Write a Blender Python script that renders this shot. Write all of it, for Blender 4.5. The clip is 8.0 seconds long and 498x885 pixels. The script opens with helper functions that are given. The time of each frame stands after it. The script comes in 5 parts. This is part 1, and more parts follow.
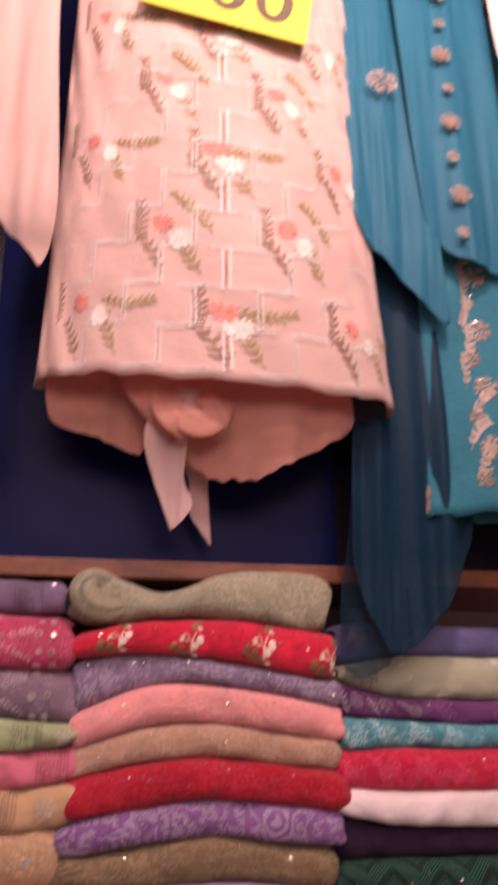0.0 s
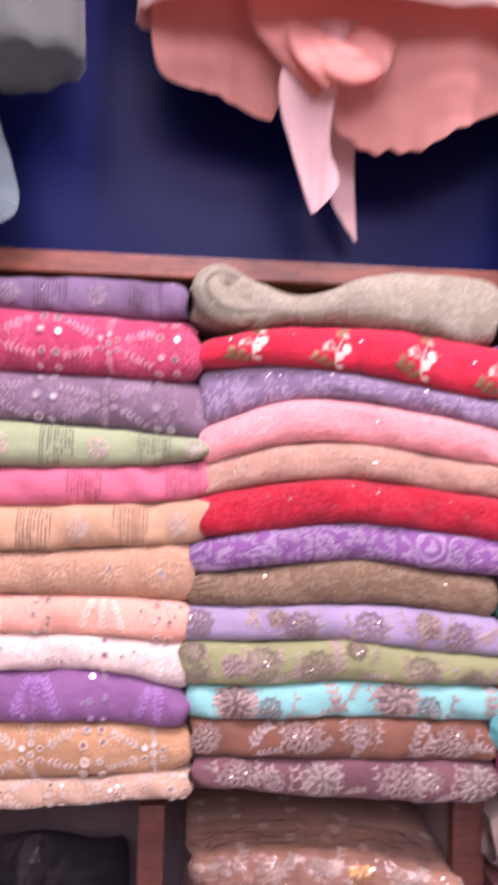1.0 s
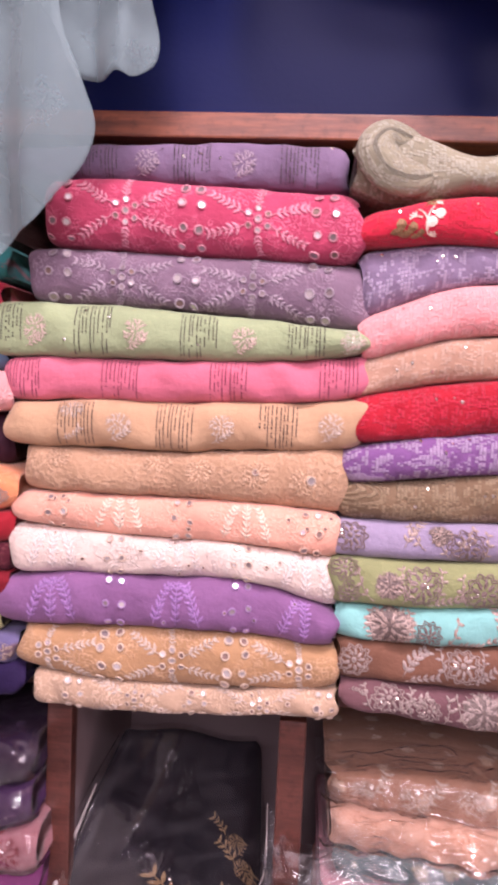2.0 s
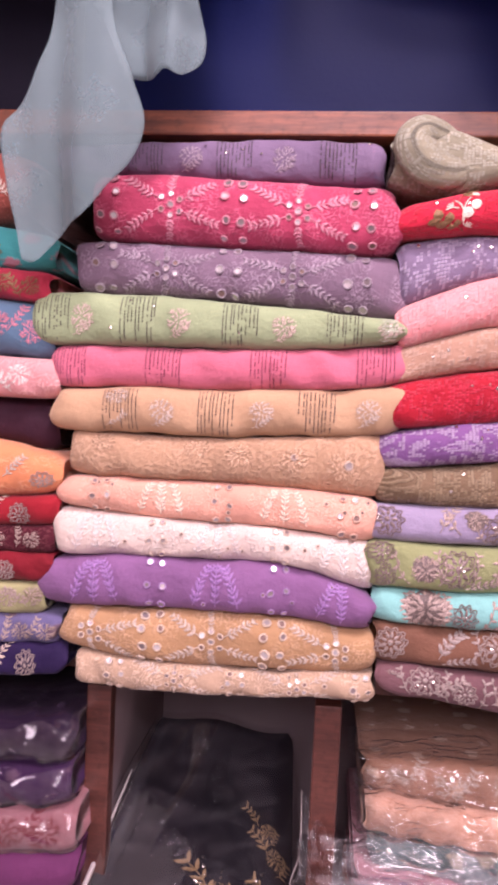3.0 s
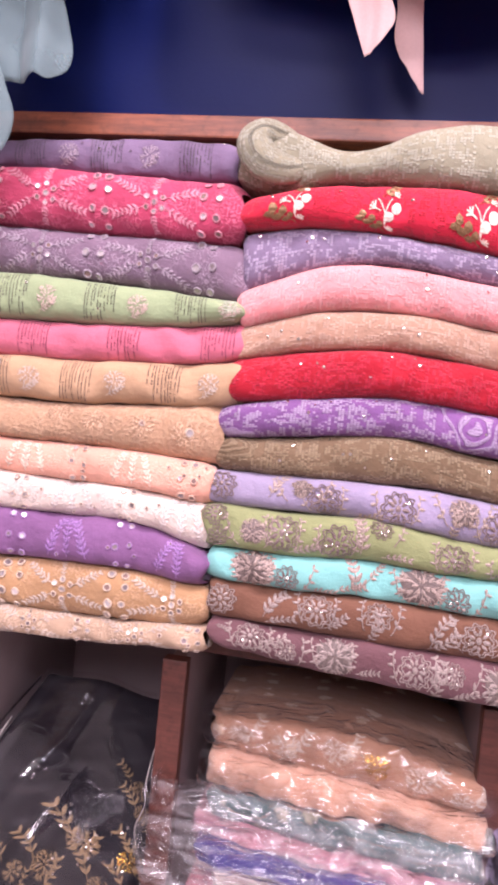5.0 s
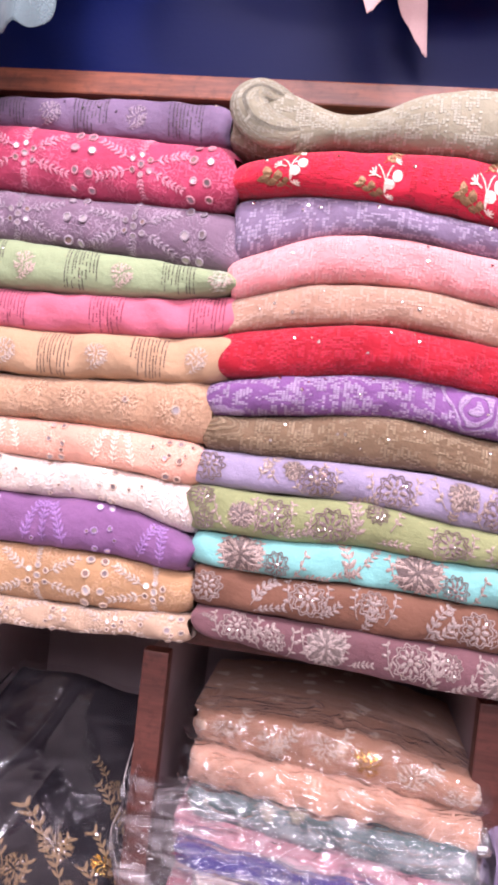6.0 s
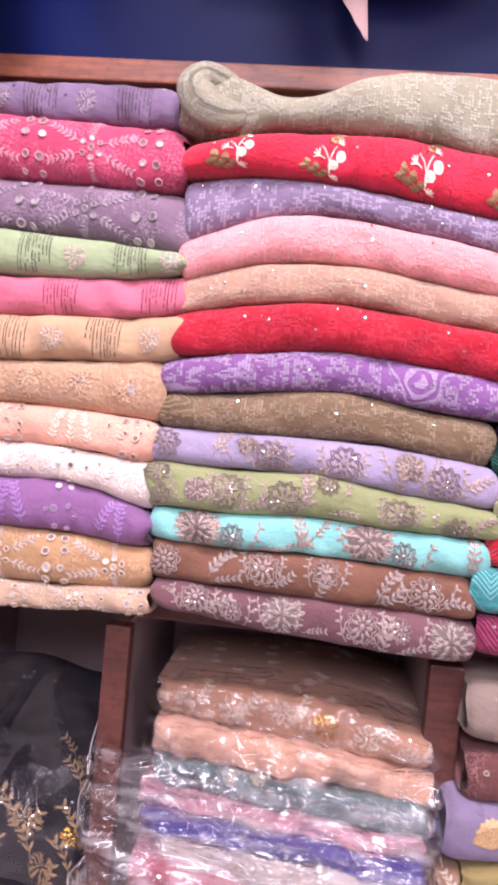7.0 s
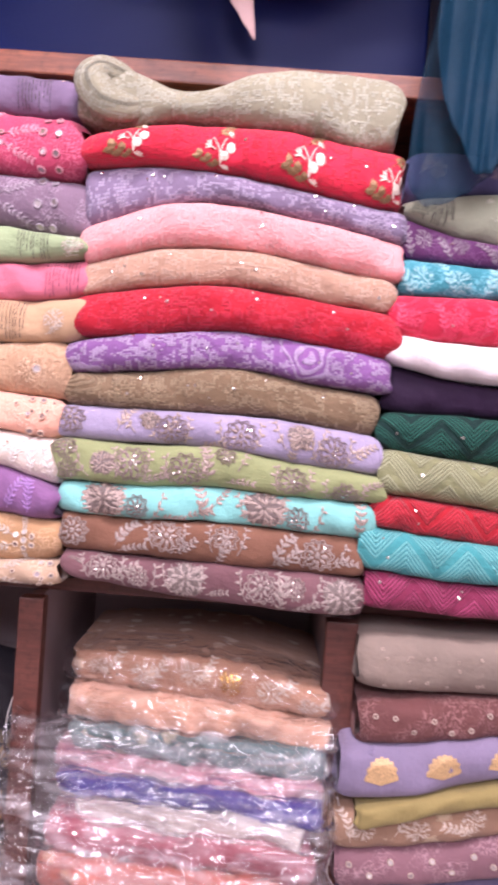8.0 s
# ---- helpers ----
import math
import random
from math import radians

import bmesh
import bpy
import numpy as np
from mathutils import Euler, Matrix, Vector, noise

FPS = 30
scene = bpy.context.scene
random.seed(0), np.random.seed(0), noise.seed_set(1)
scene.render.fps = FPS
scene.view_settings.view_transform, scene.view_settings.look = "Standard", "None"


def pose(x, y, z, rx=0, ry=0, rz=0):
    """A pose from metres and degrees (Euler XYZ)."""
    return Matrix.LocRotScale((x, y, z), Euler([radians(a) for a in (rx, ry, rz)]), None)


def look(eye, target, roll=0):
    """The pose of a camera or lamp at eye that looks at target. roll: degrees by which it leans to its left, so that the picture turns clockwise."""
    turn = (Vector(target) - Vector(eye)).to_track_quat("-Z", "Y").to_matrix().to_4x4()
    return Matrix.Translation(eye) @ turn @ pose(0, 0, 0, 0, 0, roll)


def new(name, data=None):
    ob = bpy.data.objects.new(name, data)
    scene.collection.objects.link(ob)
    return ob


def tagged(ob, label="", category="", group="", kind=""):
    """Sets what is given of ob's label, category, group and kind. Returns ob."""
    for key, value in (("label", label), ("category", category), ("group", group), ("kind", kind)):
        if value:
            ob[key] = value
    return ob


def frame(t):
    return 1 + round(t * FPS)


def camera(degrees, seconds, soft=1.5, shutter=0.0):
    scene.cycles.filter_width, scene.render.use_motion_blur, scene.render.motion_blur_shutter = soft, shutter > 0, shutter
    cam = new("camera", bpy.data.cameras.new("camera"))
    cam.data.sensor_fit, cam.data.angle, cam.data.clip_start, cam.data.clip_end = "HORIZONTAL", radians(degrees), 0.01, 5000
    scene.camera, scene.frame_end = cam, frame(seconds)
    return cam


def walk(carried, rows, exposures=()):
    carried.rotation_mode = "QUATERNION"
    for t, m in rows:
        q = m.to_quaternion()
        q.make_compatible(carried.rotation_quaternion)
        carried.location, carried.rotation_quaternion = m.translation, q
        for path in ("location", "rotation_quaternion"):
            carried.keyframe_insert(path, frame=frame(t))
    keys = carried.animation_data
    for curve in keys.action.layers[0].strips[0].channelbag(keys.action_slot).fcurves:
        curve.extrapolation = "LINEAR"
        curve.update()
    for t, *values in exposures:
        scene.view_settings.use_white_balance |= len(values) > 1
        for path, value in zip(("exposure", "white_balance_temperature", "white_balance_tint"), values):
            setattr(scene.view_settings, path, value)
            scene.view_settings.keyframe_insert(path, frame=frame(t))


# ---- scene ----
cam = camera(39.0, 8.0, soft=3.5, shutter=0.5)
PATH = [
    (0, (0.037, -0.914, 1.841), (0.384, 0.944, 2.494), 0.0),
    (0.2, (-0.007, -0.876, 1.829), (0.38, 1.01, 2.372), 0.9),
    (0.4, (-0.01, -0.83, 1.815), (0.317, 1.108, 2.186), 1.3),
    (0.5, (0.011, -0.812, 1.803), (0.281, 1.145, 2.115), 0.8),
    (0.7, (0.018, -0.801, 1.767), (0.212, 1.173, 2.026), 1.0),
    (1, (-0.014, -0.733, 1.756), (0.144, 1.258, 1.86), 1.3),
    (1.5, (-0.04, -0.665, 1.732), (-0.006, 1.334, 1.678), 2.9),
    (2, (-0.053, -0.65, 1.741), (-0.205, 1.338, 1.585), 2.6),
    (2.2, (-0.061, -0.658, 1.749), (-0.207, 1.331, 1.598), 3.0),
    (3.3, (-0.069, -0.672, 1.698), (-0.339, 1.307, 1.604), 3.2),
    (3.5, (-0.027, -0.67, 1.694), (-0.36, 1.3, 1.605), 3.8),
    (4, (0.09, -0.711, 1.679), (-0.474, 1.203, 1.539), 4.3),
    (4.3, (0.126, -0.752, 1.678), (-0.446, 1.16, 1.552), 3.2),
    (4.5, (0.141, -0.752, 1.683), (-0.345, 1.187, 1.613), 3.4),
    (4.7, (0.141, -0.736, 1.678), (-0.242, 1.226, 1.623), 5.2),
    (5.8, (0.128, -0.679, 1.652), (-0.155, 1.301, 1.625), 5.8),
    (6, (0.124, -0.674, 1.647), (-0.145, 1.308, 1.608), 6.4),
    (6.5, (0.144, -0.688, 1.651), (-0.068, 1.301, 1.62), 5.2),
    (7, (0.149, -0.691, 1.636), (-0.048, 1.298, 1.575), 5.3),
    (7.5, (0.159, -0.702, 1.634), (0.053, 1.292, 1.531), 5.3),
    (8, (0.196, -0.734, 1.618), (0.165, 1.265, 1.559), 4.3),
]
EXPOSURES = [
    (0.0, -1.92, 7600, 37), (0.3, -1.88, 7550, 46), (0.5, -1.56, 6950, 58), (0.8, -0.92, 6200, 42), (1.0, -0.70, 5850, 33), (1.5, -0.75, 6200, 30), (2.2, -0.78, 6050, 28),
    (3.5, -0.78, 6150, 33), (4.5, -0.64, 5950, 23), (6.0, -0.47, 5750, 21), (7.5, -0.54, 5700, 20), (8.0, -0.50, 5700, 19),
]
walk(cam, [(t, look(eye, target, roll)) for t, eye, target, roll in PATH], EXPOSURES)


# ---- world and lights ----
world = bpy.data.worlds.new("world")
scene.world = world
world.use_nodes = True
world.node_tree.nodes["Background"].inputs["Color"].default_value = (0.9, 0.8, 0.8, 1)
world.node_tree.nodes["Background"].inputs["Strength"].default_value = 0.15


def area_lamp(name, eye, target, sx, sy, watts, colour):
    data = bpy.data.lights.new(name, "AREA")
    data.shape, data.size, data.size_y, data.energy, data.color = "RECTANGLE", sx, sy, watts, colour
    ob = new(name, data)
    ob.matrix_world = look(eye, target)
    return ob


area_lamp("tube_light", (0.25, -1.2, 3.1), (0.12, -0.1, 2.0), 1.2, 0.10, 32, (1.0, 0.88, 0.85))
area_lamp("spot_light", (0.3, -0.85, 3.16), (0.2, -0.12, 2.72), 0.14, 0.14, 54, (1.0, 0.86, 0.8))
# Added fill lamp, no known fitting: lights floor and walls for bounce.
area_lamp("fill_light", (0.5, -2.75, 3.16), (0.5, -2.75, 0.0), 1.2, 0.3, 60, (1.0, 0.88, 0.86))
area_lamp("panel_light", (-0.1, -2.2, 2.75), (0.0, 0.0, 1.45), 1.7, 0.8, 60, (1.0, 0.88, 0.86))


# ---- helpers of the scene ----
def part(name, mesh, material, parent, label=""):
    ob = new(name, mesh)
    if material:
        mesh.materials.clear()
        mesh.materials.append(material)
    ob.parent = parent
    if label:
        tagged(ob, label)
    return ob


def thing(name, label, category, group="", at=(0, 0, 0), kind=""):
    ob = new(name)
    ob.empty_display_size = 0.05
    ob.location = at
    return tagged(ob, label, category, group, kind)


def under(ob, parent):
    """Parents ob and keeps its place in the world."""
    ob.parent = parent
    ob.matrix_parent_inverse = Matrix.Translation(parent.location).inverted()
    return ob


def mesh_of(name, verts, faces, uvs=None, smooth=True):
    me = bpy.data.meshes.new(name)
    me.from_pydata([tuple(v) for v in verts], [], faces)
    if uvs is not None:
        layer = me.uv_layers.new(name="UVMap")
        idx = np.empty(len(me.loops), dtype=np.int32)
        me.loops.foreach_get("vertex_index", idx)
        layer.data.foreach_set("uv", np.asarray(uvs, dtype=np.float32)[idx].ravel())
    if smooth:
        me.polygons.foreach_set("use_smooth", [True] * len(me.polygons))
    me.update()
    return me


def grid_faces(nu, nv):
    return [(i * nv + j, i * nv + j + 1, (i + 1) * nv + j + 1, (i + 1) * nv + j) for i in range(nu - 1) for j in range(nv - 1)]


def box_mesh(name, lo, hi, bevel=0.002):
    bm = bmesh.new()
    bmesh.ops.create_cube(bm, size=1)
    for v in bm.verts:
        v.co = Vector([lo[k] + (v.co[k] + 0.5) * (hi[k] - lo[k]) for k in range(3)])
    if bevel:
        bmesh.ops.bevel(bm, geom=list(bm.edges), offset=bevel, segments=2, affect="EDGES", profile=0.6)
    me = bpy.data.meshes.new(name)
    bm.to_mesh(me)
    bm.free()
    return me


class Ripple:
    """Smooth repeatable noise as a sum of sines, for numpy arrays."""

    def __init__(self, seed, fx, fy, n=7):
        r = np.random.RandomState(seed)
        self.k = [(fx * r.uniform(0.35, 1.6) * r.choice((-1, 1)), fy * r.uniform(0.2, 1.5), r.uniform(0, 6.28), r.uniform(0.4, 1)) for _ in range(n)]
        self.total = sum(k[3] for k in self.k) ** 0.5 * 1.3

    def __call__(self, a, b):
        return sum(w * np.sin(kx * a + ky * b + p) for kx, ky, p, w in self.k) / self.total


def smooth_through(values, u):
    """A Catmull-Rom curve through evenly spaced values."""
    p = np.asarray(values, float)
    p = np.r_[2 * p[0] - p[1], p, 2 * p[-1] - p[-2]]
    s = np.clip(np.asarray(u, float), 0, 1) * (len(values) - 1)
    i = np.minimum(s.astype(int), len(values) - 2)
    f = s - i
    a, b, c, d = p[i], p[i + 1], p[i + 2], p[i + 3]
    return 0.5 * (2 * b + (c - a) * f + (2 * a - 5 * b + 4 * c - d) * f**2 + (3 * b - a - 3 * c + d) * f**3)


# ---- materials ----
def nodes_of(name):
    m = bpy.data.materials.new(name)
    m.use_nodes = True
    t = m.node_tree
    return m, t, t.nodes["Principled BSDF"]


def add(t, kind, **inputs):
    n = t.nodes.new(kind)
    for key, value in inputs.items():
        n.inputs[key].default_value = value
    return n


def maths(t, op, a, b=None, c=None):
    n = t.nodes.new("ShaderNodeMath")
    n.operation = op
    for k, v in enumerate((a, b, c)):
        if v is None:
            continue
        if isinstance(v, (int, float)):
            n.inputs[k].default_value = v
        else:
            t.links.new(v, n.inputs[k])
    return n.outputs[0]


def mixed(t, fac, a, b, mode="MIX"):
    n = t.nodes.new("ShaderNodeMix")
    n.data_type, n.blend_type = "RGBA", mode
    for slot, v in ((n.inputs[0], fac), (n.inputs[6], a), (n.inputs[7], b)):
        if isinstance(v, (int, float)):
            slot.default_value = v
        elif isinstance(v, tuple):
            slot.default_value = (*v, 1)
        else:
            t.links.new(v, slot)
    return n.outputs[2]


def noise_at(t, vec, scale, detail=3.0, rough=0.55):
    n = add(t, "ShaderNodeTexNoise", Scale=scale, Detail=detail, Roughness=rough)
    if vec is not None:
        t.links.new(vec, n.inputs["Vector"])
    return n.outputs["Fac"]


def step(t, value, lo, hi):
    n = t.nodes.new("ShaderNodeMapRange")
    n.interpolation_type = "SMOOTHSTEP"
    t.links.new(value, n.inputs[0])
    n.inputs[1].default_value, n.inputs[2].default_value = lo, hi
    return n.outputs[0]


def lin(c):
    """Base colour from sRGB values, 0 to 255."""
    full = [((v / 255 + 0.055) / 1.055) ** 2.4 if v > 10 else v / 3294 for v in c]
    grey = 0.3 * full[0] + 0.55 * full[1] + 0.15 * full[2]
    return tuple(min(0.86, 0.92 * (0.94 * v + 0.06 * grey)) for v in full)


def add_warp(t, vec):
    n = add(t, "ShaderNodeTexNoise", Scale=16.0, Detail=2.0)
    t.links.new(vec, n.inputs["Vector"])
    return n.outputs["Color"]


def cloth(name, colour, pattern="plain", second=None, rough=0.78, seed=0.0, thread=0.0, relief=1.0):
    """Woven cloth with fine weave, soft creases and, by pattern, a woven or stitched figure. Its UV is in metres."""
    m, t, p = nodes_of(name)
    uv = t.nodes.new("ShaderNodeUVMap").outputs[0]
    shift = add(t, "ShaderNodeMapping", Location=(seed * 3.7, seed * 1.3, seed))
    t.links.new(uv, shift.inputs[0])
    vec = shift.outputs[0]
    second = second or tuple(min(1, v * 1.5 + 0.02) for v in colour)
    fig = None
    if pattern in ("brocade", "fine"):  # squared-off figures of short raised stitches, with feathered curls between
        wide, tall = 0.0032, 0.0021
        snap = t.nodes.new("ShaderNodeVectorMath")
        snap.operation = "SNAP"
        snap.inputs[1].default_value = (wide, tall, 1)
        t.links.new(vec, snap.inputs[0])
        vo = add(t, "ShaderNodeTexVoronoi", Scale=30.0 if pattern == "brocade" else 44.0)
        vo.distance = "CHEBYCHEV"
        t.links.new(mixed(t, 0.016, snap.outputs[0], add_warp(t, snap.outputs[0]), "ADD"), vo.inputs["Vector"])
        stray = maths(t, "MULTIPLY", noise_at(t, snap.outputs[0], 95, 2), 11.0)
        rings = maths(t, "SINE", maths(t, "ADD", maths(t, "MULTIPLY", vo.outputs["Distance"], 17.0), stray))
        bits = step(t, noise_at(t, snap.outputs[0], 430, 0), 0.36, 0.48)
        sep = t.nodes.new("ShaderNodeSeparateXYZ")
        t.links.new(vec, sep.inputs[0])
        bar = maths(t, "MULTIPLY", step(t, maths(t, "PINGPONG", sep.outputs[0], wide / 2), 0.0001, 0.0006), step(t, maths(t, "PINGPONG", sep.outputs[1], tall / 2), 0.0, 0.0005))
        fig = maths(t, "MULTIPLY", maths(t, "MULTIPLY", step(t, rings, -0.3, 0.0), bits), maths(t, "ADD", 0.3, maths(t, "MULTIPLY", bar, 0.7)))
        if pattern == "brocade":  # feathered curls between the squares
            curl = add(t, "ShaderNodeTexVoronoi", Scale=9.0)
            t.links.new(mixed(t, 0.075, vec, add_warp(t, vec), "ADD"), curl.inputs["Vector"])
            arcs = step(t, maths(t, "SINE", maths(t, "MULTIPLY", curl.outputs["Distance"], 96.0)), -0.35, 0.3)
            arcs = maths(t, "MULTIPLY", arcs, maths(t, "ADD", 0.45, maths(t, "MULTIPLY", step(t, noise_at(t, vec, 560, 1), 0.4, 0.55), 0.55)))
            inside = maths(t, "MULTIPLY", step(t, curl.outputs["Distance"], 0.40, 0.34), step(t, noise_at(t, vec, 20, 1), 0.46, 0.52))
            fig = maths(t, "ADD", maths(t, "MULTIPLY", arcs, inside), maths(t, "MULTIPLY", fig, maths(t, "SUBTRACT", 1.0, inside)))
    elif pattern == "lace":  # dense openwork
        small = step(t, noise_at(t, vec, 210, 2), 0.42, 0.6)
        large = step(t, noise_at(t, vec, 48, 2), 0.4, 0.62)
        fig = maths(t, "MULTIPLY", small, maths(t, "ADD", 0.35, maths(t, "MULTIPLY", large, 0.65)))
    elif pattern == "paisley":  # curling stitched rows
        warp = noise_at(t, vec, 26, 2)
        vo = add(t, "ShaderNodeTexVoronoi", Scale=30.0)
        t.links.new(vec, vo.inputs["Vector"])
        rings = maths(t, "SINE", maths(t, "ADD", maths(t, "MULTIPLY", vo.outputs["Distance"], 14.0), maths(t, "MULTIPLY", warp, 26.0)))
        fig = maths(t, "MULTIPLY", step(t, rings, 0.0, 0.6), step(t, noise_at(t, vec, 320, 2), 0.36, 0.5))
    elif pattern == "self":  # tone-on-tone stitched florals
        warp = noise_at(t, vec, 60, 3)
        lines = maths(t, "SINE", maths(t, "MULTIPLY", warp, 60.0))
        fig = maths(t, "MULTIPLY", step(t, lines, 0.1, 0.8), step(t, noise_at(t, vec, 30, 2), 0.42, 0.58))
    elif pattern == "zigzag":  # ribbed diagonal bands meeting in points
        sep = t.nodes.new("ShaderNodeSeparateXYZ")
        t.links.new(vec, sep.inputs[0])
        tri = maths(t, "PINGPONG", sep.outputs[0], 0.032)
        diag = maths(t, "ADD", maths(t, "MULTIPLY", tri, 1.1), sep.outputs[1])
        rib = maths(t, "SINE", maths(t, "MULTIPLY", diag, 1250.0))
        band = step(t, maths(t, "SINE", maths(t, "MULTIPLY", diag, 170.0)), -0.9, -0.4)
        fig = maths(t, "MULTIPLY", step(t, rib, -0.4, 0.6), band)
    elif pattern == "sprig":  # loose printed sprays
        vo = add(t, "ShaderNodeTexVoronoi", Scale=30.0)
        t.links.new(vec, vo.inputs["Vector"])
        petals = maths(t, "ADD", vo.outputs["Distance"], maths(t, "MULTIPLY", noise_at(t, vec, 150, 2), 0.5))
        fig = maths(t, "SUBTRACT", 1.0, step(t, petals, 0.42, 0.55))
    tone = noise_at(t, vec, 11, 4, 0.6)
    base = mixed(t, step(t, tone, 0.3, 0.75), tuple(v * 0.86 for v in colour), tuple(min(1, v * 1.08) for v in colour))
    fibre = noise_at(t, vec, 700, 2)
    base = mixed(t, maths(t, "MULTIPLY", fibre, 0.16), base, tuple(v * 0.55 for v in colour))
    if fig is not None:
        base = mixed(t, maths(t, "MULTIPLY", fig, 0.86 if pattern in ("brocade", "fine", "zigzag") else 0.7), base, second)
    t.links.new(base, p.inputs["Base Color"])
    p.inputs["Roughness"].default_value = rough
    p.inputs["Sheen Weight"].default_value = 0.02 + 0.3 * min(0.8, max(colour))
    p.inputs["Sheen Roughness"].default_value = 0.5
    p.inputs["Specular IOR Level"].default_value = 0.25
    if fig is not None and thread:
        t.links.new(maths(t, "MULTIPLY", fig, thread), p.inputs["Metallic"])
        t.links.new(maths(t, "SUBTRACT", rough, maths(t, "MULTIPLY", fig, 0.35)), p.inputs["Roughness"])
    weave = maths(t, "ADD", maths(t, "MULTIPLY", fibre, 0.4), maths(t, "MULTIPLY", noise_at(t, vec, 160, 3), 0.8))
    soft = maths(t, "ADD", maths(t, "MULTIPLY", noise_at(t, vec, 45, 3), 2.6), maths(t, "MULTIPLY", noise_at(t, vec, 17, 2), 3.5))
    height = maths(t, "ADD", weave, soft)
    if fig is not None:
        height = maths(t, "ADD", height, maths(t, "MULTIPLY", fig, 1.2))
    bump = add(t, "ShaderNodeBump", Strength=0.6 * relief, Distance=0.0017)
    t.links.new(height, bump.inputs["Height"])
    t.links.new(bump.outputs[0], p.inputs["Normal"])
    return m


def lets_light_through(m, colour, share=0.45):
    """Thin cloth: part of the light passes to its other side."""
    t = m.node_tree
    p, out = t.nodes["Principled BSDF"], t.nodes["Material Output"]
    tr = add(t, "ShaderNodeBsdfTranslucent")
    tr.inputs["Color"].default_value = (*colour, 1)
    mix = add(t, "ShaderNodeMixShader", Fac=share)
    t.links.new(p.outputs[0], mix.inputs[1])
    t.links.new(tr.outputs[0], mix.inputs[2])
    t.links.new(mix.outputs[0], out.inputs["Surface"])
    return m


def thread_stuff(name, colour, metal=0.0, rough=0.55):
    """Embroidery thread: fine ridges, broken tone."""
    m, t, p = nodes_of(name)
    vec = t.nodes.new("ShaderNodeTexCoord").outputs["Object"]
    n = noise_at(t, vec, 900, 2)
    t.links.new(mixed(t, step(t, n, 0.3, 0.7), tuple(v * 0.6 for v in colour), tuple(min(1, v * 1.25) for v in colour)), p.inputs["Base Color"])
    p.inputs["Metallic"].default_value, p.inputs["Roughness"].default_value = metal, rough
    bump = add(t, "ShaderNodeBump", Strength=0.7, Distance=0.0008)
    t.links.new(n, bump.inputs["Height"])
    t.links.new(bump.outputs[0], p.inputs["Normal"])
    return m


def sheer(name, colour, cover=0.6, rough=0.6, sheen=0.3):
    """Thin see-through organza or chiffon."""
    m, t, p = nodes_of(name)
    vec = t.nodes.new("ShaderNodeTexCoord").outputs["Object"]
    n = noise_at(t, vec, 420, 2)
    t.links.new(mixed(t, n, tuple(v * 0.85 for v in colour), colour), p.inputs["Base Color"])
    p.inputs["Roughness"].default_value = rough
    p.inputs["Sheen Weight"].default_value = sheen
    p.inputs["Specular IOR Level"].default_value = 0.2
    t.links.new(maths(t, "ADD", cover - 0.1, maths(t, "MULTIPLY", noise_at(t, vec, 9, 3), 0.2)), p.inputs["Alpha"])
    bump = add(t, "ShaderNodeBump", Strength=0.4, Distance=0.002)
    t.links.new(noise_at(t, vec, 60, 3), bump.inputs["Height"])
    t.links.new(bump.outputs[0], p.inputs["Normal"])
    return m


def wood(name, dark, light, rough=0.45, scale=1.0):
    m, t, p = nodes_of(name)
    vec = t.nodes.new("ShaderNodeTexCoord").outputs["Object"]
    mp = add(t, "ShaderNodeMapping", Scale=(6 * scale, 60 * scale, 60 * scale))
    t.links.new(vec, mp.inputs[0])
    grain = noise_at(t, mp.outputs[0], 2.2, 6, 0.65)
    fleck = noise_at(t, vec, 130, 3)
    col = mixed(t, step(t, grain, 0.3, 0.7), dark, light)
    col = mixed(t, maths(t, "MULTIPLY", step(t, fleck, 0.5, 0.7), 0.35), col, tuple(v * 0.5 for v in dark))
    t.links.new(col, p.inputs["Base Color"])
    t.links.new(maths(t, "ADD", rough - 0.1, maths(t, "MULTIPLY", fleck, 0.2)), p.inputs["Roughness"])
    bump = add(t, "ShaderNodeBump", Strength=0.3, Distance=0.001)
    t.links.new(grain, bump.inputs["Height"])
    t.links.new(bump.outputs[0], p.inputs["Normal"])
    return m


def paint(name, colour, rough=0.5, spot=0.15, spec=0.4):
    m, t, p = nodes_of(name)
    p.inputs["Specular IOR Level"].default_value = spec
    vec = t.nodes.new("ShaderNodeTexCoord").outputs["Object"]
    cloud = noise_at(t, vec, 5, 5, 0.6)
    fine = noise_at(t, vec, 180, 3)
    col = mixed(t, maths(t, "MULTIPLY", step(t, cloud, 0.35, 0.7), spot), colour, tuple(v * 0.5 for v in colour))
    t.links.new(col, p.inputs["Base Color"])
    t.links.new(maths(t, "ADD", rough - 0.08, maths(t, "MULTIPLY", cloud, 0.16)), p.inputs["Roughness"])
    bump = add(t, "ShaderNodeBump", Strength=0.25, Distance=0.0008)
    t.links.new(fine, bump.inputs["Height"])
    t.links.new(bump.outputs[0], p.inputs["Normal"])
    return m


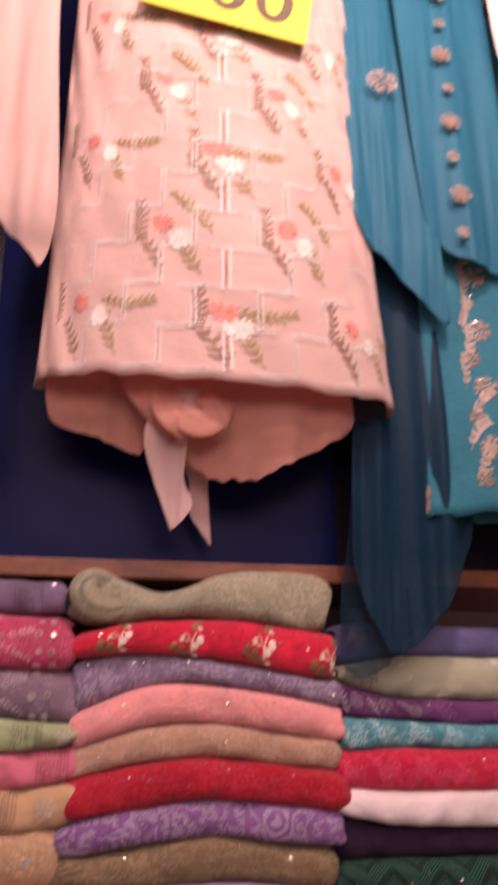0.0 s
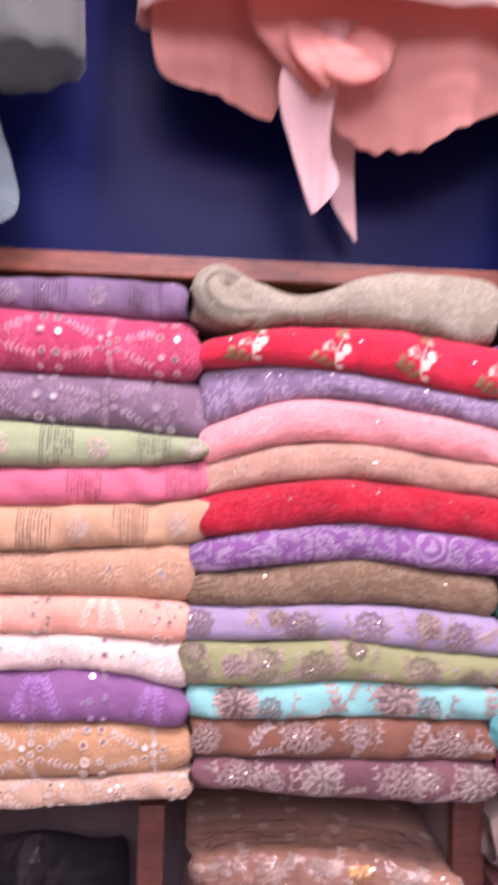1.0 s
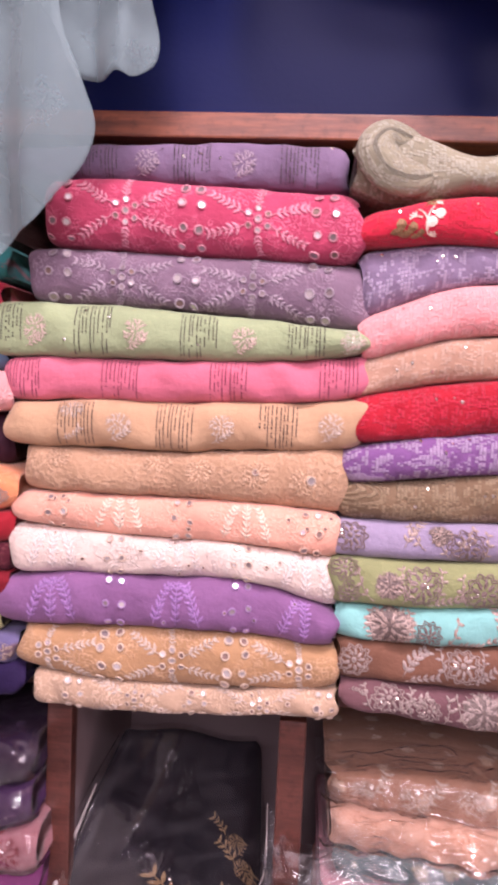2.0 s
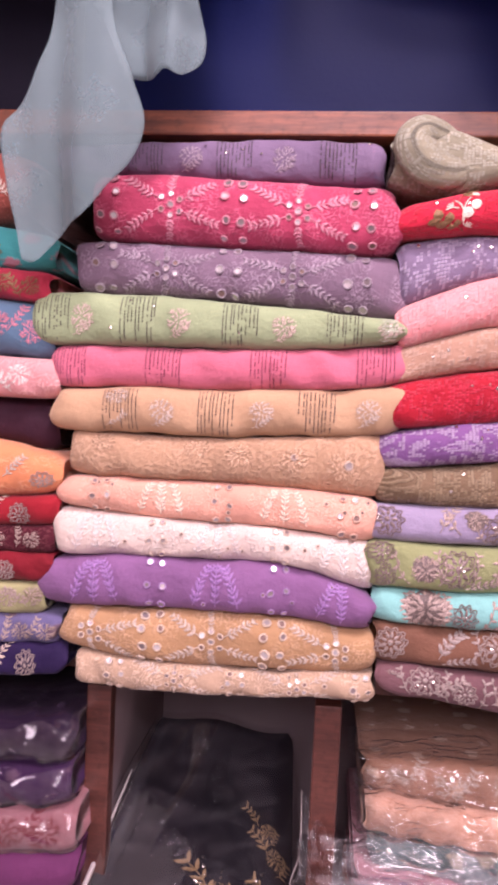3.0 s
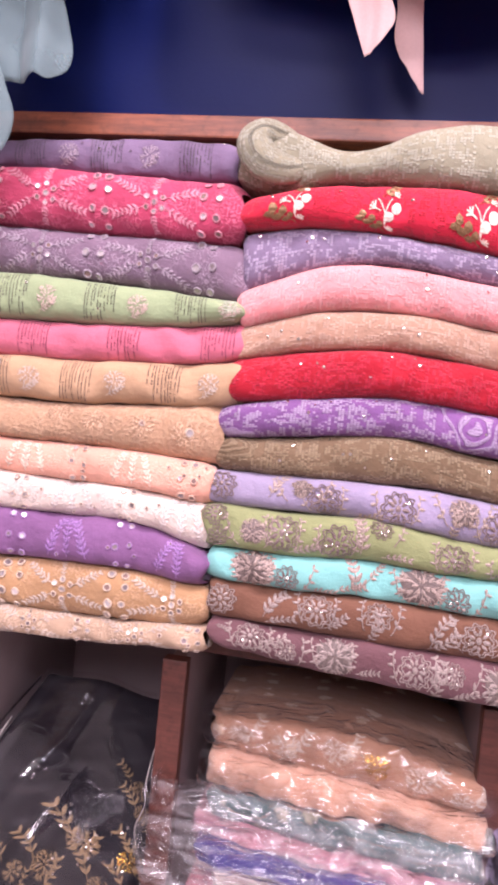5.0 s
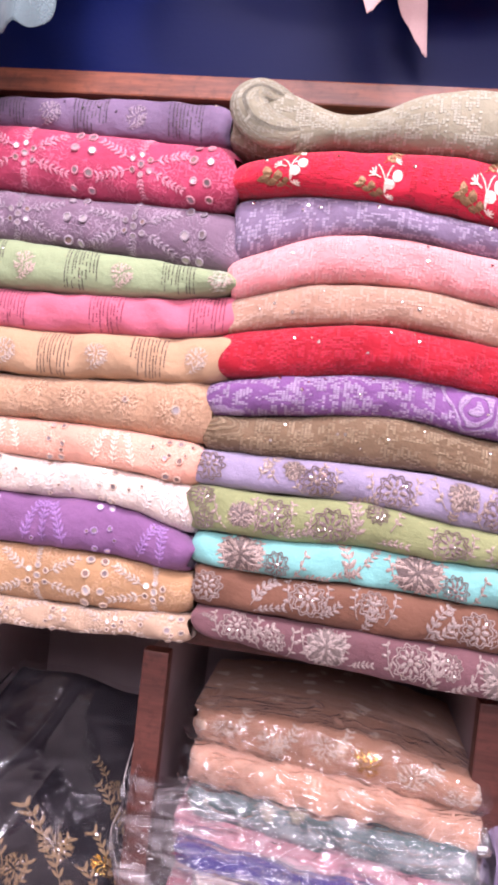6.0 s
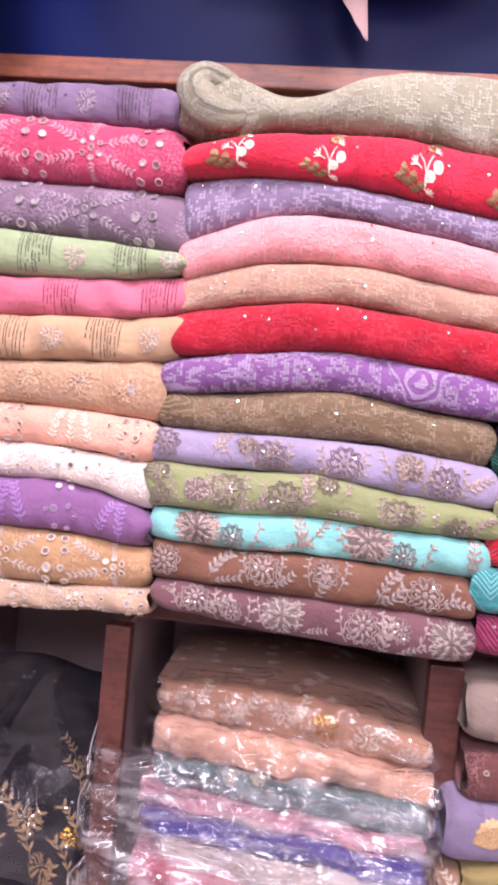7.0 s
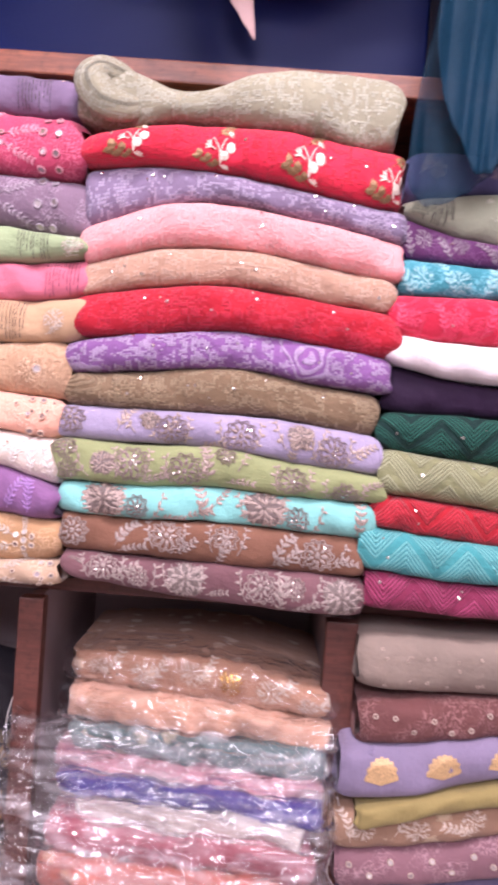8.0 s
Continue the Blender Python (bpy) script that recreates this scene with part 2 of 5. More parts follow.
def film(name, milk_sheen=0.05, relief=0.5):
    """Thin clear wrapping film: see-through with sharp crinkled gloss."""
    m, t, p = nodes_of(name)
    out = t.nodes["Material Output"]
    vec = t.nodes.new("ShaderNodeTexCoord").outputs["Object"]
    mp = add(t, "ShaderNodeMapping", Scale=(6.0, 14.0, 26.0), Rotation=(0.2, 0.35, 0.1))
    t.links.new(vec, mp.inputs[0])
    long = add(t, "ShaderNodeTexNoise", Scale=1.5, Detail=3.0, Roughness=0.5, Distortion=1.6)
    t.links.new(mp.outputs[0], long.inputs["Vector"])
    ridge = maths(t, "ABSOLUTE", maths(t, "SUBTRACT", long.outputs["Fac"], 0.5))
    height = maths(t, "ADD", maths(t, "MULTIPLY", step(t, ridge, 0.0, 0.08), -0.6), maths(t, "MULTIPLY", noise_at(t, vec, 18, 2, 0.5), 1.2))
    bump = add(t, "ShaderNodeBump", Strength=relief, Distance=0.006)
    t.links.new(height, bump.inputs["Height"])
    gloss = add(t, "ShaderNodeBsdfGlossy", Roughness=0.07)
    gloss.inputs["Color"].default_value = (0.95, 0.95, 0.97, 1)
    t.links.new(bump.outputs[0], gloss.inputs["Normal"])
    clear = add(t, "ShaderNodeBsdfTransparent")
    clear.inputs["Color"].default_value = (0.96, 0.96, 0.97, 1)
    fres = add(t, "ShaderNodeFresnel", IOR=1.5)
    t.links.new(bump.outputs[0], fres.inputs["Normal"])
    mix = t.nodes.new("ShaderNodeMixShader")
    t.links.new(maths(t, "ADD", maths(t, "MULTIPLY", fres.outputs[0], 1.3), 0.04), mix.inputs[0])
    # Streaks of diffuse white: milkiness of the film, and painted sheen when strong.
    milky = add(t, "ShaderNodeBsdfDiffuse")
    milky.inputs["Color"].default_value = (0.8, 0.76, 0.8, 1)
    veil = t.nodes.new("ShaderNodeMixShader")
    t.links.new(maths(t, "MULTIPLY", step(t, long.outputs["Fac"], 0.4, 0.75), milk_sheen), veil.inputs[0])
    t.links.new(clear.outputs[0], veil.inputs[1])
    t.links.new(milky.outputs[0], veil.inputs[2])
    t.links.new(veil.outputs[0], mix.inputs[1])
    t.links.new(gloss.outputs[0], mix.inputs[2])
    t.links.new(mix.outputs[0], out.inputs["Surface"])
    return m


MIRROR, mt, mp_ = nodes_of("mirror_glass")
mt.links.new(mixed(mt, maths(mt, "POWER", mt.nodes.new("ShaderNodeObjectInfo").outputs["Random"], 3.0), (0.36, 0.29, 0.30), (0.92, 0.86, 0.86)), mp_.inputs["Base Color"])
mp_.inputs["Metallic"].default_value, mp_.inputs["Roughness"].default_value = 0.65, 0.3
SEQUIN, mt, mp_ = nodes_of("sequin_foil")
mp_.inputs["Base Color"].default_value = (0.9, 0.84, 0.78, 1)
mp_.inputs["Metallic"].default_value, mp_.inputs["Roughness"].default_value = 1.0, 0.22
GOLD_FOIL, mt, mp_ = nodes_of("gold_foil")
mp_.inputs["Base Color"].default_value = (0.85, 0.55, 0.15, 1)
mp_.inputs["Metallic"].default_value, mp_.inputs["Roughness"].default_value = 1.0, 0.25
BLUE = paint("blue_laminate", (0.0025, 0.0064, 0.058), 0.42, spec=0.10)
DARK_PANEL = paint("dark_shade_laminate", (0.010, 0.008, 0.018), 0.5, spec=0.1)
TRIM_WOOD = wood("red_brown_wood", (0.11, 0.028, 0.013), (0.25, 0.07, 0.028))
SHELF_WOOD = wood("brown_wood", (0.07, 0.024, 0.018), (0.135, 0.044, 0.032))
BACK_BOARD = paint("dull_back_board", (0.36, 0.28, 0.29), 0.6, 0.3)
FILM = film("clear_film", 0.04)
CLEAR = film("glossy_film", 0.03, 0.06)
# Strong white streaks here stand in for sheen and highlights on the bag.
BAG = film("slack_bag_sheen_film", 0.34, 0.7)
# Tones of the unseen room, raised so that more fill bounces back.
WALL_PAINT = paint("cream_wall", (0.80, 0.74, 0.71), 0.7)
FLOOR_TILE = paint("grey_floor", (0.50, 0.46, 0.45), 0.4)


# ---- structure ----
def board(name, lo, hi, material, parent=None, label="", bevel=0.002):
    ob = part(name, box_mesh(name, lo, hi, bevel), material, None, label)
    if parent is not None:
        under(ob, parent)
    return ob


def setting(name, lo, hi, material, label, bevel=0.0):
    return tagged(board(name, lo, hi, material, bevel=bevel), label, "", "", "structure")


# Room shell out of view; pale walls, ceiling and floor bounce fill light.
setting("floor", (-2.6, -3.2, -0.05), (2.8, 0.45, 0.0), FLOOR_TILE, "unseen plain grey shop floor, lightened to bounce fill light")
setting("ceiling", (-2.6, -3.2, 3.2), (2.8, 0.45, 3.25), WALL_PAINT, "unseen plain pale shop ceiling that bounces fill light")
setting("wall_back", (-2.6, 0.36, 0.0), (2.8, 0.45, 3.2), DARK_PANEL, "dark wall behind the shelving")
setting("wall_front", (-2.6, -3.3, 0.0), (2.8, -3.2, 3.2), WALL_PAINT, "unseen cream wall opposite the shelving, pale to bounce fill light")
setting("wall_left", (-2.7, -3.2, 0.0), (-2.6, 0.45, 3.2), WALL_PAINT, "unseen cream side wall of the shop, pale to bounce fill light")
setting("wall_right", (2.8, -3.2, 0.0), (2.9, 0.45, 3.2), WALL_PAINT, "unseen cream side wall of the shop, pale to bounce fill light")

shelving = thing("shelving", "red-brown wooden wall shelving with blue upper panel, full of folded clothes", "shelving", kind="structure")
board("upper_panel", (-0.335, 0.05, 2.0), (0.345, 0.068, 3.198), BLUE, shelving, "glossy royal blue upper panel")
# The side panels' dark colour stands in for shade beside the blue.
board("side_panel", (-1.1, 0.056, 2.0), (-0.337, 0.074, 3.198), DARK_PANEL, shelving, "upper panel coloured dark for its shade")
board("side_panel", (0.347, 0.056, 2.0), (1.1, 0.074, 3.198), DARK_PANEL, shelving, "upper panel coloured dark for its shade")
board("trim", (-1.1, 0.028, 1.974), (1.1, 0.35, 1.998), TRIM_WOOD, shelving, "red-brown wooden ledge")
board("shelf", (-1.1, 0.09, 1.402), (1.1, 0.35, 1.418), SHELF_WOOD, shelving)
board("shelf", (-1.1, 0.02, 0.98), (1.1, 0.35, 1.0), SHELF_WOOD, shelving)
for x0, x1 in ((-0.307, -0.28), (-0.062, -0.034), (0.286, 0.322)):
    # Lower uprights get the darker wood, which stands in for their shade.
    board("upright", (x0, 0.05, 1.0), (x1, 0.07, 1.4015), SHELF_WOOD, shelving)
    board("divider", (x0 + 0.006, 0.071, 1.0), (x1 - 0.006, 0.35, 1.4015), BACK_BOARD, shelving, "dull brown divider board")
    board("upright", (x0, 0.07, 1.4185), (x1, 0.35, 1.9735), TRIM_WOOD, shelving)
board("back_board", (-1.1, 0.351, 0.98), (1.1, 0.358, 1.974), BACK_BOARD, shelving, "dull brown back board")
board("plinth", (-1.1, 0.05, 0.0), (1.1, 0.35, 0.979), SHELF_WOOD, shelving)


# ---- folded suits ----
class Fold:
    """The rounded front of a folded suit: places on it by u along and v round the fold."""

    def __init__(self, x0, x1, top, bottom, front=0.0, seed=1, crease=1.0, skew=0.0):
        self.skew = skew
        self.x0, self.x1, self.top, self.bottom, self.front = x0, x1, top, bottom, front
        self.length = x1 - x0
        self.big, self.fine = Ripple(seed, 34, 1.6), Ripple(seed + 50, 120, 3.0)
        self.edge = Ripple(seed + 90, 3.0, 5.0)
        self.crease = crease
        self.height = float(np.mean(np.subtract(top, bottom)))

    def at(self, u, v):
        u, v = np.broadcast_arrays(np.asarray(u, float), np.asarray(v, float))
        zt, zb = smooth_through(self.top, u), smooth_through(self.bottom, u)
        tall = zt - zb
        x = self.x0 + self.length * u
        near = np.clip(np.minimum(u, 1 - u) * self.length / (0.42 * self.height), 0, 1)
        round_end = np.sqrt(np.clip(1 - (1 - near) ** 2, 0, 1))
        s, c = np.sin(v * np.pi / 2), np.cos(v * np.pi / 2)
        half = tall * 0.508 * (0.74 + 0.26 * round_end)
        z = (zt + zb) / 2 + half * np.sign(s) * np.abs(s) ** 0.85
        y = self.front + self.skew * (0.5 - u) + 0.5 * self.height * (1 - np.abs(c) ** 0.75) + 0.009 * (1 - round_end)
        y = y - self.crease * (0.0036 * self.big(x, v) + 0.0021 * self.fine(x, v)) * np.clip(c * 1.6, 0, 1)
        x = x + 0.004 * self.edge(v, u * 2) * (1 - near)
        z = z + self.crease * (0.0007 * self.fine(x + 3, v * 0.3) + 0.0012 * self.big(x + 1, 0 * v))
        return np.stack([x, y, z], -1)

    def v_of(self, h):
        """v for a height h up the front, from -1 (bottom) to 1 (top) as seen from ahead."""
        return np.clip(h, -1, 1) * 0.72

    def framed(self, u, v):
        p = self.at(u, v)
        a = self.at(u + 0.004, v) - self.at(u - 0.004, v)
        b = self.at(u, v + 0.04) - self.at(u, v - 0.04)
        a = a / np.linalg.norm(a, axis=-1, keepdims=True)
        b = b / np.linalg.norm(b, axis=-1, keepdims=True)
        n = np.cross(a, b)
        return p, a, np.cross(n, a), n / np.linalg.norm(n, axis=-1, keepdims=True)

    def body(self, name, depth=0.26, nu=84, nv=19):
        us = 0.6 * np.linspace(0, 1, nu) + 0.4 * (0.5 - 0.5 * np.cos(np.linspace(0, np.pi, nu)))
        vs = np.linspace(1, -1, nv)
        U, V = np.meshgrid(us, vs, indexing="ij")
        P = self.at(U, V)
        back_t, back_b = P[:, :1].copy(), P[:, -1:].copy()
        back_t[..., 1], back_b[..., 1] = depth, depth
        P = np.concatenate([back_t, P, back_b], 1)
        arc = np.r_[-0.2, 0, np.cumsum(np.linalg.norm(np.diff(P[nu // 2, 1:-1], axis=0), axis=1))]
        arc = np.r_[arc, arc[-1] + 0.2]
        uv = np.stack(np.broadcast_arrays(self.x0 + self.length * us[:, None], -arc[None, :]), -1).reshape(-1, 2)
        faces = grid_faces(nu, nv + 2)
        n = nv + 2
        faces += [tuple(range(n)), tuple(range((nu - 1) * n + n - 1, (nu - 1) * n - 1, -1))]
        return mesh_of(name, P.reshape(-1, 3), faces, uv)


GROUPS = {"A": "folded suits in the first bay", "B": "folded suits in the middle bay", "C": "folded suits in the far bay", "D": "folded suits in the outer bay"}
FOLDS = {}


def suit(key, label, material, x0, x1, top, bottom, front=0.0, crease=1.0, depth=0.26, group=None, skew=0.0):
    seed = 11 + len(FOLDS) * 7
    if key[0] in "ABCD":  # soft ends press against the next pile
        x0, x1 = x0 - 0.003, x1 + 0.004
    fold = Fold(x0, x1, top, bottom, front, seed, crease, skew)
    root = thing("folded_suit", label, "folded clothes", group or GROUPS[key[0]], ((x0 + x1) / 2, 0.12, min(bottom)))
    body = under(part("folded_cloth", fold.body("folded_cloth", depth), material, None), root)
    FOLDS[key] = (fold, root, body)
    return fold, root


# middle bay
suit("B2", "bright red folded suit with white and gold floral embroidery", cloth("red_floral", lin((222, 14, 58)), "fine", lin((186, 0, 40)), seed=1), -0.008, 0.318, (1.901, 1.917, 1.921, 1.914, 1.903), (1.871, 1.878, 1.874, 1.859, 1.847), -0.012)
suit("B3", "lilac grey folded suit with raised brocade weave", cloth("lilac_brocade", lin((132, 113, 142)), "fine", lin((178, 162, 188)), seed=2), -0.005, 0.328, (1.871, 1.879, 1.872, 1.858, 1.847), (1.809, 1.839, 1.842, 1.829, 1.815))
suit("B4", "coral pink folded suit with fine crinkled weave", cloth("coral_crinkle", lin((249, 154, 155)), "fine", lin((255, 174, 174)), seed=3, relief=1.3), -0.002, 0.328, (1.809, 1.839, 1.841, 1.829, 1.815), (1.768, 1.793, 1.797, 1.786, 1.774), -0.004)
suit("B5", "beige folded suit with tone-on-tone weave", cloth("beige_weave", lin((186, 144, 120)), "fine", lin((212, 176, 154)), seed=4, relief=1.2), -0.007, 0.321, (1.768, 1.792, 1.797, 1.787, 1.775), (1.735, 1.753, 1.759, 1.750, 1.740))
suit("B6", "crimson red folded suit with lacy woven texture", cloth("crimson_lace", lin((186, 0, 36)), "fine", lin((222, 14, 62)), seed=5, relief=1.6), -0.011, 0.329, (1.735, 1.752, 1.759, 1.749, 1.740), (1.691, 1.703, 1.712, 1.704, 1.692), -0.004)
suit("B7", "purple folded suit with pale lavender squared brocade", cloth("purple_brocade", lin((136, 88, 150)), "brocade", lin((196, 174, 206)), seed=6, relief=1.4), -0.013, 0.325, (1.691, 1.703, 1.712, 1.705, 1.693), (1.657, 1.664, 1.673, 1.664, 1.655))
suit("B8", "bronze brown folded suit with gold thread brocade", cloth("bronze_brocade", lin((126, 102, 76)), "brocade", lin((174, 151, 118)), seed=7, thread=0.25, relief=1.5), -0.013, 0.314, (1.657, 1.663, 1.673, 1.665, 1.656), (1.622, 1.622, 1.624, 1.622, 1.609), 0.004)
suit("B9", "lavender folded suit with beaded silver flowers", cloth("lavender_plain", lin((164, 150, 180)), seed=8), -0.019, 0.321, (1.622, 1.622, 1.624, 1.621, 1.609), (1.587, 1.586, 1.587, 1.578, 1.568))
suit("B10", "olive green folded suit with beaded silver flowers", cloth("olive_plain", lin((154, 160, 108)), seed=9), -0.018, 0.327, (1.587, 1.586, 1.587, 1.578, 1.568), (1.542, 1.543, 1.545, 1.543, 1.540), -0.004)
suit("B11", "turquoise folded suit with beaded silver flowers", cloth("turquoise_plain", lin((136, 204, 198)), seed=10), -0.011, 0.320, (1.542, 1.543, 1.545, 1.543, 1.540), (1.509, 1.507, 1.508, 1.506, 1.502))
suit("B12", "brown folded suit with beaded silver flowers", cloth("brown_plain", lin((130, 88, 68)), seed=11), -0.008, 0.310, (1.509, 1.507, 1.508, 1.506, 1.502), (1.468, 1.467, 1.464, 1.463, 1.460))
suit("B13", "dusky mauve folded suit with silver flower embroidery", cloth("mauve_plain", lin((120, 82, 88)), seed=12), -0.002, 0.316, (1.468, 1.466, 1.464, 1.463, 1.460), (1.440, 1.431, 1.424, 1.4195, 1.420))

# first bay
suit("A1", "dusty lavender folded suit with dark sequin lines", cloth("dusty_lavender", lin((126, 104, 134)), seed=13), -0.343, -0.027, (1.960, 1.963, 1.967, 1.967, 1.965), (1.931, 1.929, 1.929, 1.926, 1.925), 0.012)
suit("A2", "deep pink folded suit with round mirror work", cloth("deep_pink", lin((188, 60, 96)), "self", lin((226, 110, 140)), seed=14), -0.301, -0.012, (1.928, 1.930, 1.926, 1.923, 1.921), (1.866, 1.864, 1.861, 1.859, 1.857), -0.006)
suit("A3", "mauve grey folded suit with round mirror work", cloth("mauve_grey", lin((128, 103, 123)), "self", lin((168, 146, 164)), seed=15), -0.318, -0.003, (1.866, 1.865, 1.861, 1.859, 1.857), (1.815, 1.812, 1.808, 1.802, 1.796))
suit("A4", "pale green folded suit with dark sequin lines and flowers", cloth("pale_green", lin((160, 176, 132)), seed=16), -0.358, 0.000, (1.810, 1.813, 1.809, 1.803, 1.796), (1.760, 1.763, 1.764, 1.766, 1.776), -0.006)
suit("A5", "rose pink folded suit with dark sequin lines", cloth("rose_pink", lin((214, 108, 132)), seed=17), -0.340, 0.005, (1.760, 1.763, 1.764, 1.767, 1.776), (1.718, 1.722, 1.724, 1.727, 1.737))
suit("A6", "sandy yellow folded suit with sequin lines and pale flowers", cloth("sandy_yellow", lin((202, 162, 124)), seed=18), -0.337, 0.003, (1.718, 1.722, 1.724, 1.727, 1.737), (1.678, 1.677, 1.678, 1.683, 1.691), -0.004)
suit("A7", "tan beige folded suit with stitched tone-on-tone flowers", cloth("tan_beige", lin((192, 152, 118)), "lace", lin((208, 170, 138)), seed=19), -0.319, -0.011, (1.678, 1.677, 1.678, 1.683, 1.691), (1.630, 1.633, 1.632, 1.630, 1.626))
suit("A8", "peach folded suit with eyelets and mirrors", cloth("peach", lin((244, 176, 150)), "self", lin((252, 198, 172)), seed=20), -0.326, -0.017, (1.630, 1.632, 1.632, 1.631, 1.626), (1.601, 1.595, 1.593, 1.591, 1.584))
suit("A9", "off-white folded suit with stitched eyelets", cloth("off_white", lin((238, 216, 202)), "self", lin((246, 232, 222)), seed=21, relief=1.3), -0.329, -0.016, (1.601, 1.595, 1.593, 1.591, 1.584), (1.550, 1.554, 1.555, 1.555, 1.533))
suit("A10", "violet folded suit with mirrors and leaf embroidery", cloth("violet", lin((143, 97, 147)), seed=22), -0.343, -0.016, (1.544, 1.554, 1.555, 1.556, 1.533), (1.500, 1.501, 1.505, 1.504, 1.497), -0.004)
suit("A11", "amber tan folded suit with round mirror work", cloth("amber_tan", lin((192, 148, 104)), "self", lin((220, 178, 140)), seed=23), -0.320, -0.012, (1.500, 1.501, 1.505, 1.503, 1.497), (1.456, 1.449, 1.447, 1.450, 1.455))
suit("A12", "cream beige folded suit with small mirrors", cloth("cream_beige", lin((198, 166, 138)), "self", lin((236, 204, 176)), seed=24), -0.303, -0.010, (1.454, 1.449, 1.448, 1.450, 1.455), (1.4195, 1.419, 1.422, 1.426, 1.428))

# far bay
suit("C1", "grey blue folded suit at the top of the pile", cloth("grey_blue", lin((96, 92, 140)), seed=25), 0.334, 0.635, (1.919, 1.921, 1.920, 1.918, 1.917), (1.864, 1.877, 1.878, 1.877, 1.877), 0.02)
suit("C2", "pale sage folded suit with white flowers and sequin lines", cloth("pale_sage", lin((168, 170, 146)), "sprig", lin((225, 222, 205)), seed=26), 0.332, 0.639, (1.864, 1.877, 1.878, 1.877, 1.877), (1.846, 1.826, 1.823, 1.821, 1.820), 0.012)
suit("C3", "plum purple folded suit with shiny thread", cloth("plum", lin((104, 52, 104)), "self", lin((140, 90, 140)), seed=27), 0.329, 0.642, (1.847, 1.826, 1.823, 1.821, 1.820), (1.804, 1.798, 1.793, 1.792, 1.791), 0.012)
suit("C4", "teal blue folded suit with pale woven sprays", cloth("teal_blue", lin((62, 142, 156)), "self", lin((120, 195, 210)), seed=28), 0.332, 0.646, (1.804, 1.797, 1.793, 1.792, 1.791), (1.763, 1.764, 1.763, 1.762, 1.762), 0.008)
suit("C5", "crimson pink folded suit with tone-on-tone paisley", cloth("crimson_pink", lin((206, 14, 60)), "paisley", lin((220, 44, 84)), seed=29), 0.321, 0.644, (1.763, 1.764, 1.763, 1.762, 1.762), (1.721, 1.715, 1.714, 1.715, 1.716))
suit("C6", "white folded suit of plain soft cloth", cloth("soft_white", lin((240, 222, 224)), seed=30), 0.324, 0.648, (1.721, 1.715, 1.714, 1.715, 1.716), (1.692, 1.678, 1.674, 1.675, 1.676), -0.004)
suit("C7", "very dark purple folded suit", cloth("dark_purple", lin((44, 22, 52)), seed=31), 0.327, 0.645, (1.692, 1.677, 1.674, 1.675, 1.676), (1.639, 1.640, 1.639, 1.638, 1.638), 0.012)
suit("C8", "dark green folded suit with ribbed zigzag weave", cloth("dark_green", lin((14, 48, 44)), "zigzag", lin((46, 116, 98)), seed=32, relief=2.2), 0.323, 0.650, (1.639, 1.640, 1.639, 1.638, 1.638), (1.601, 1.593, 1.588, 1.586, 1.583))
suit("C9", "pale olive folded suit with ribbed zigzag weave", cloth("pale_olive", lin((142, 142, 100)), "zigzag", lin((192, 192, 152)), seed=33, relief=2.2), 0.326, 0.648, (1.601, 1.593, 1.588, 1.586, 1.583), (1.554, 1.547, 1.541, 1.539, 1.537), -0.004)
suit("C10", "red folded suit with ribbed zigzag weave", cloth("zigzag_red", lin((186, 8, 34)), "zigzag", lin((230, 50, 72)), seed=34, relief=2.2), 0.320, 0.652, (1.554, 1.547, 1.541, 1.539, 1.536), (1.518, 1.510, 1.504, 1.502, 1.501))
suit("C11", "turquoise folded suit with ribbed zigzag weave", cloth("zigzag_turquoise", lin((70, 158, 162)), "zigzag", lin((134, 212, 212)), seed=35, relief=2.2), 0.312, 0.650, (1.518, 1.510, 1.504, 1.502, 1.501), (1.474, 1.467, 1.463, 1.462, 1.460), -0.008)
suit("C12", "magenta pink folded suit with ribbed zigzag weave", cloth("zigzag_magenta", lin((138, 40, 78)), "zigzag", lin((196, 76, 124)), seed=36, relief=2.2), 0.321, 0.654, (1.474, 1.466, 1.463, 1.461, 1.460), (1.431, 1.428, 1.427, 1.425, 1.424))
LOW = "folded suits on the lower shelf"
suit("C13", "grey cream folded cloth with small eyelet dots", cloth("grey_cream", lin((146, 128, 116)), seed=37), 0.322, 0.648, (1.4005, 1.401, 1.401, 1.401, 1.401), (1.341, 1.342, 1.342, 1.343, 1.344), 0.004, group=LOW)
suit("C14", "dusky brown folded suit with eyelet embroidery", cloth("dusky_brown", lin((112, 68, 66)), "self", lin((160, 115, 112)), seed=38), 0.326, 0.654, (1.330, 1.336, 1.341, 1.343, 1.344), (1.282, 1.293, 1.303, 1.309, 1.315), group=LOW)
suit("C15", "lilac grey folded suit with gold shell motifs", cloth("lilac_shell", lin((144, 128, 158)), "sprig", lin((122, 108, 140)), seed=39), 0.309, 0.658, (1.282, 1.293, 1.303, 1.309, 1.315), (1.225, 1.238, 1.262, 1.273, 1.285), -0.008, group=LOW)
suit("C16", "mustard olive folded suit of plain cloth", cloth("mustard_olive", lin((156, 138, 82)), seed=40), 0.331, 0.661, (1.222, 1.242, 1.261, 1.273, 1.285), (1.200, 1.221, 1.243, 1.258, 1.273), -0.012, group=LOW)
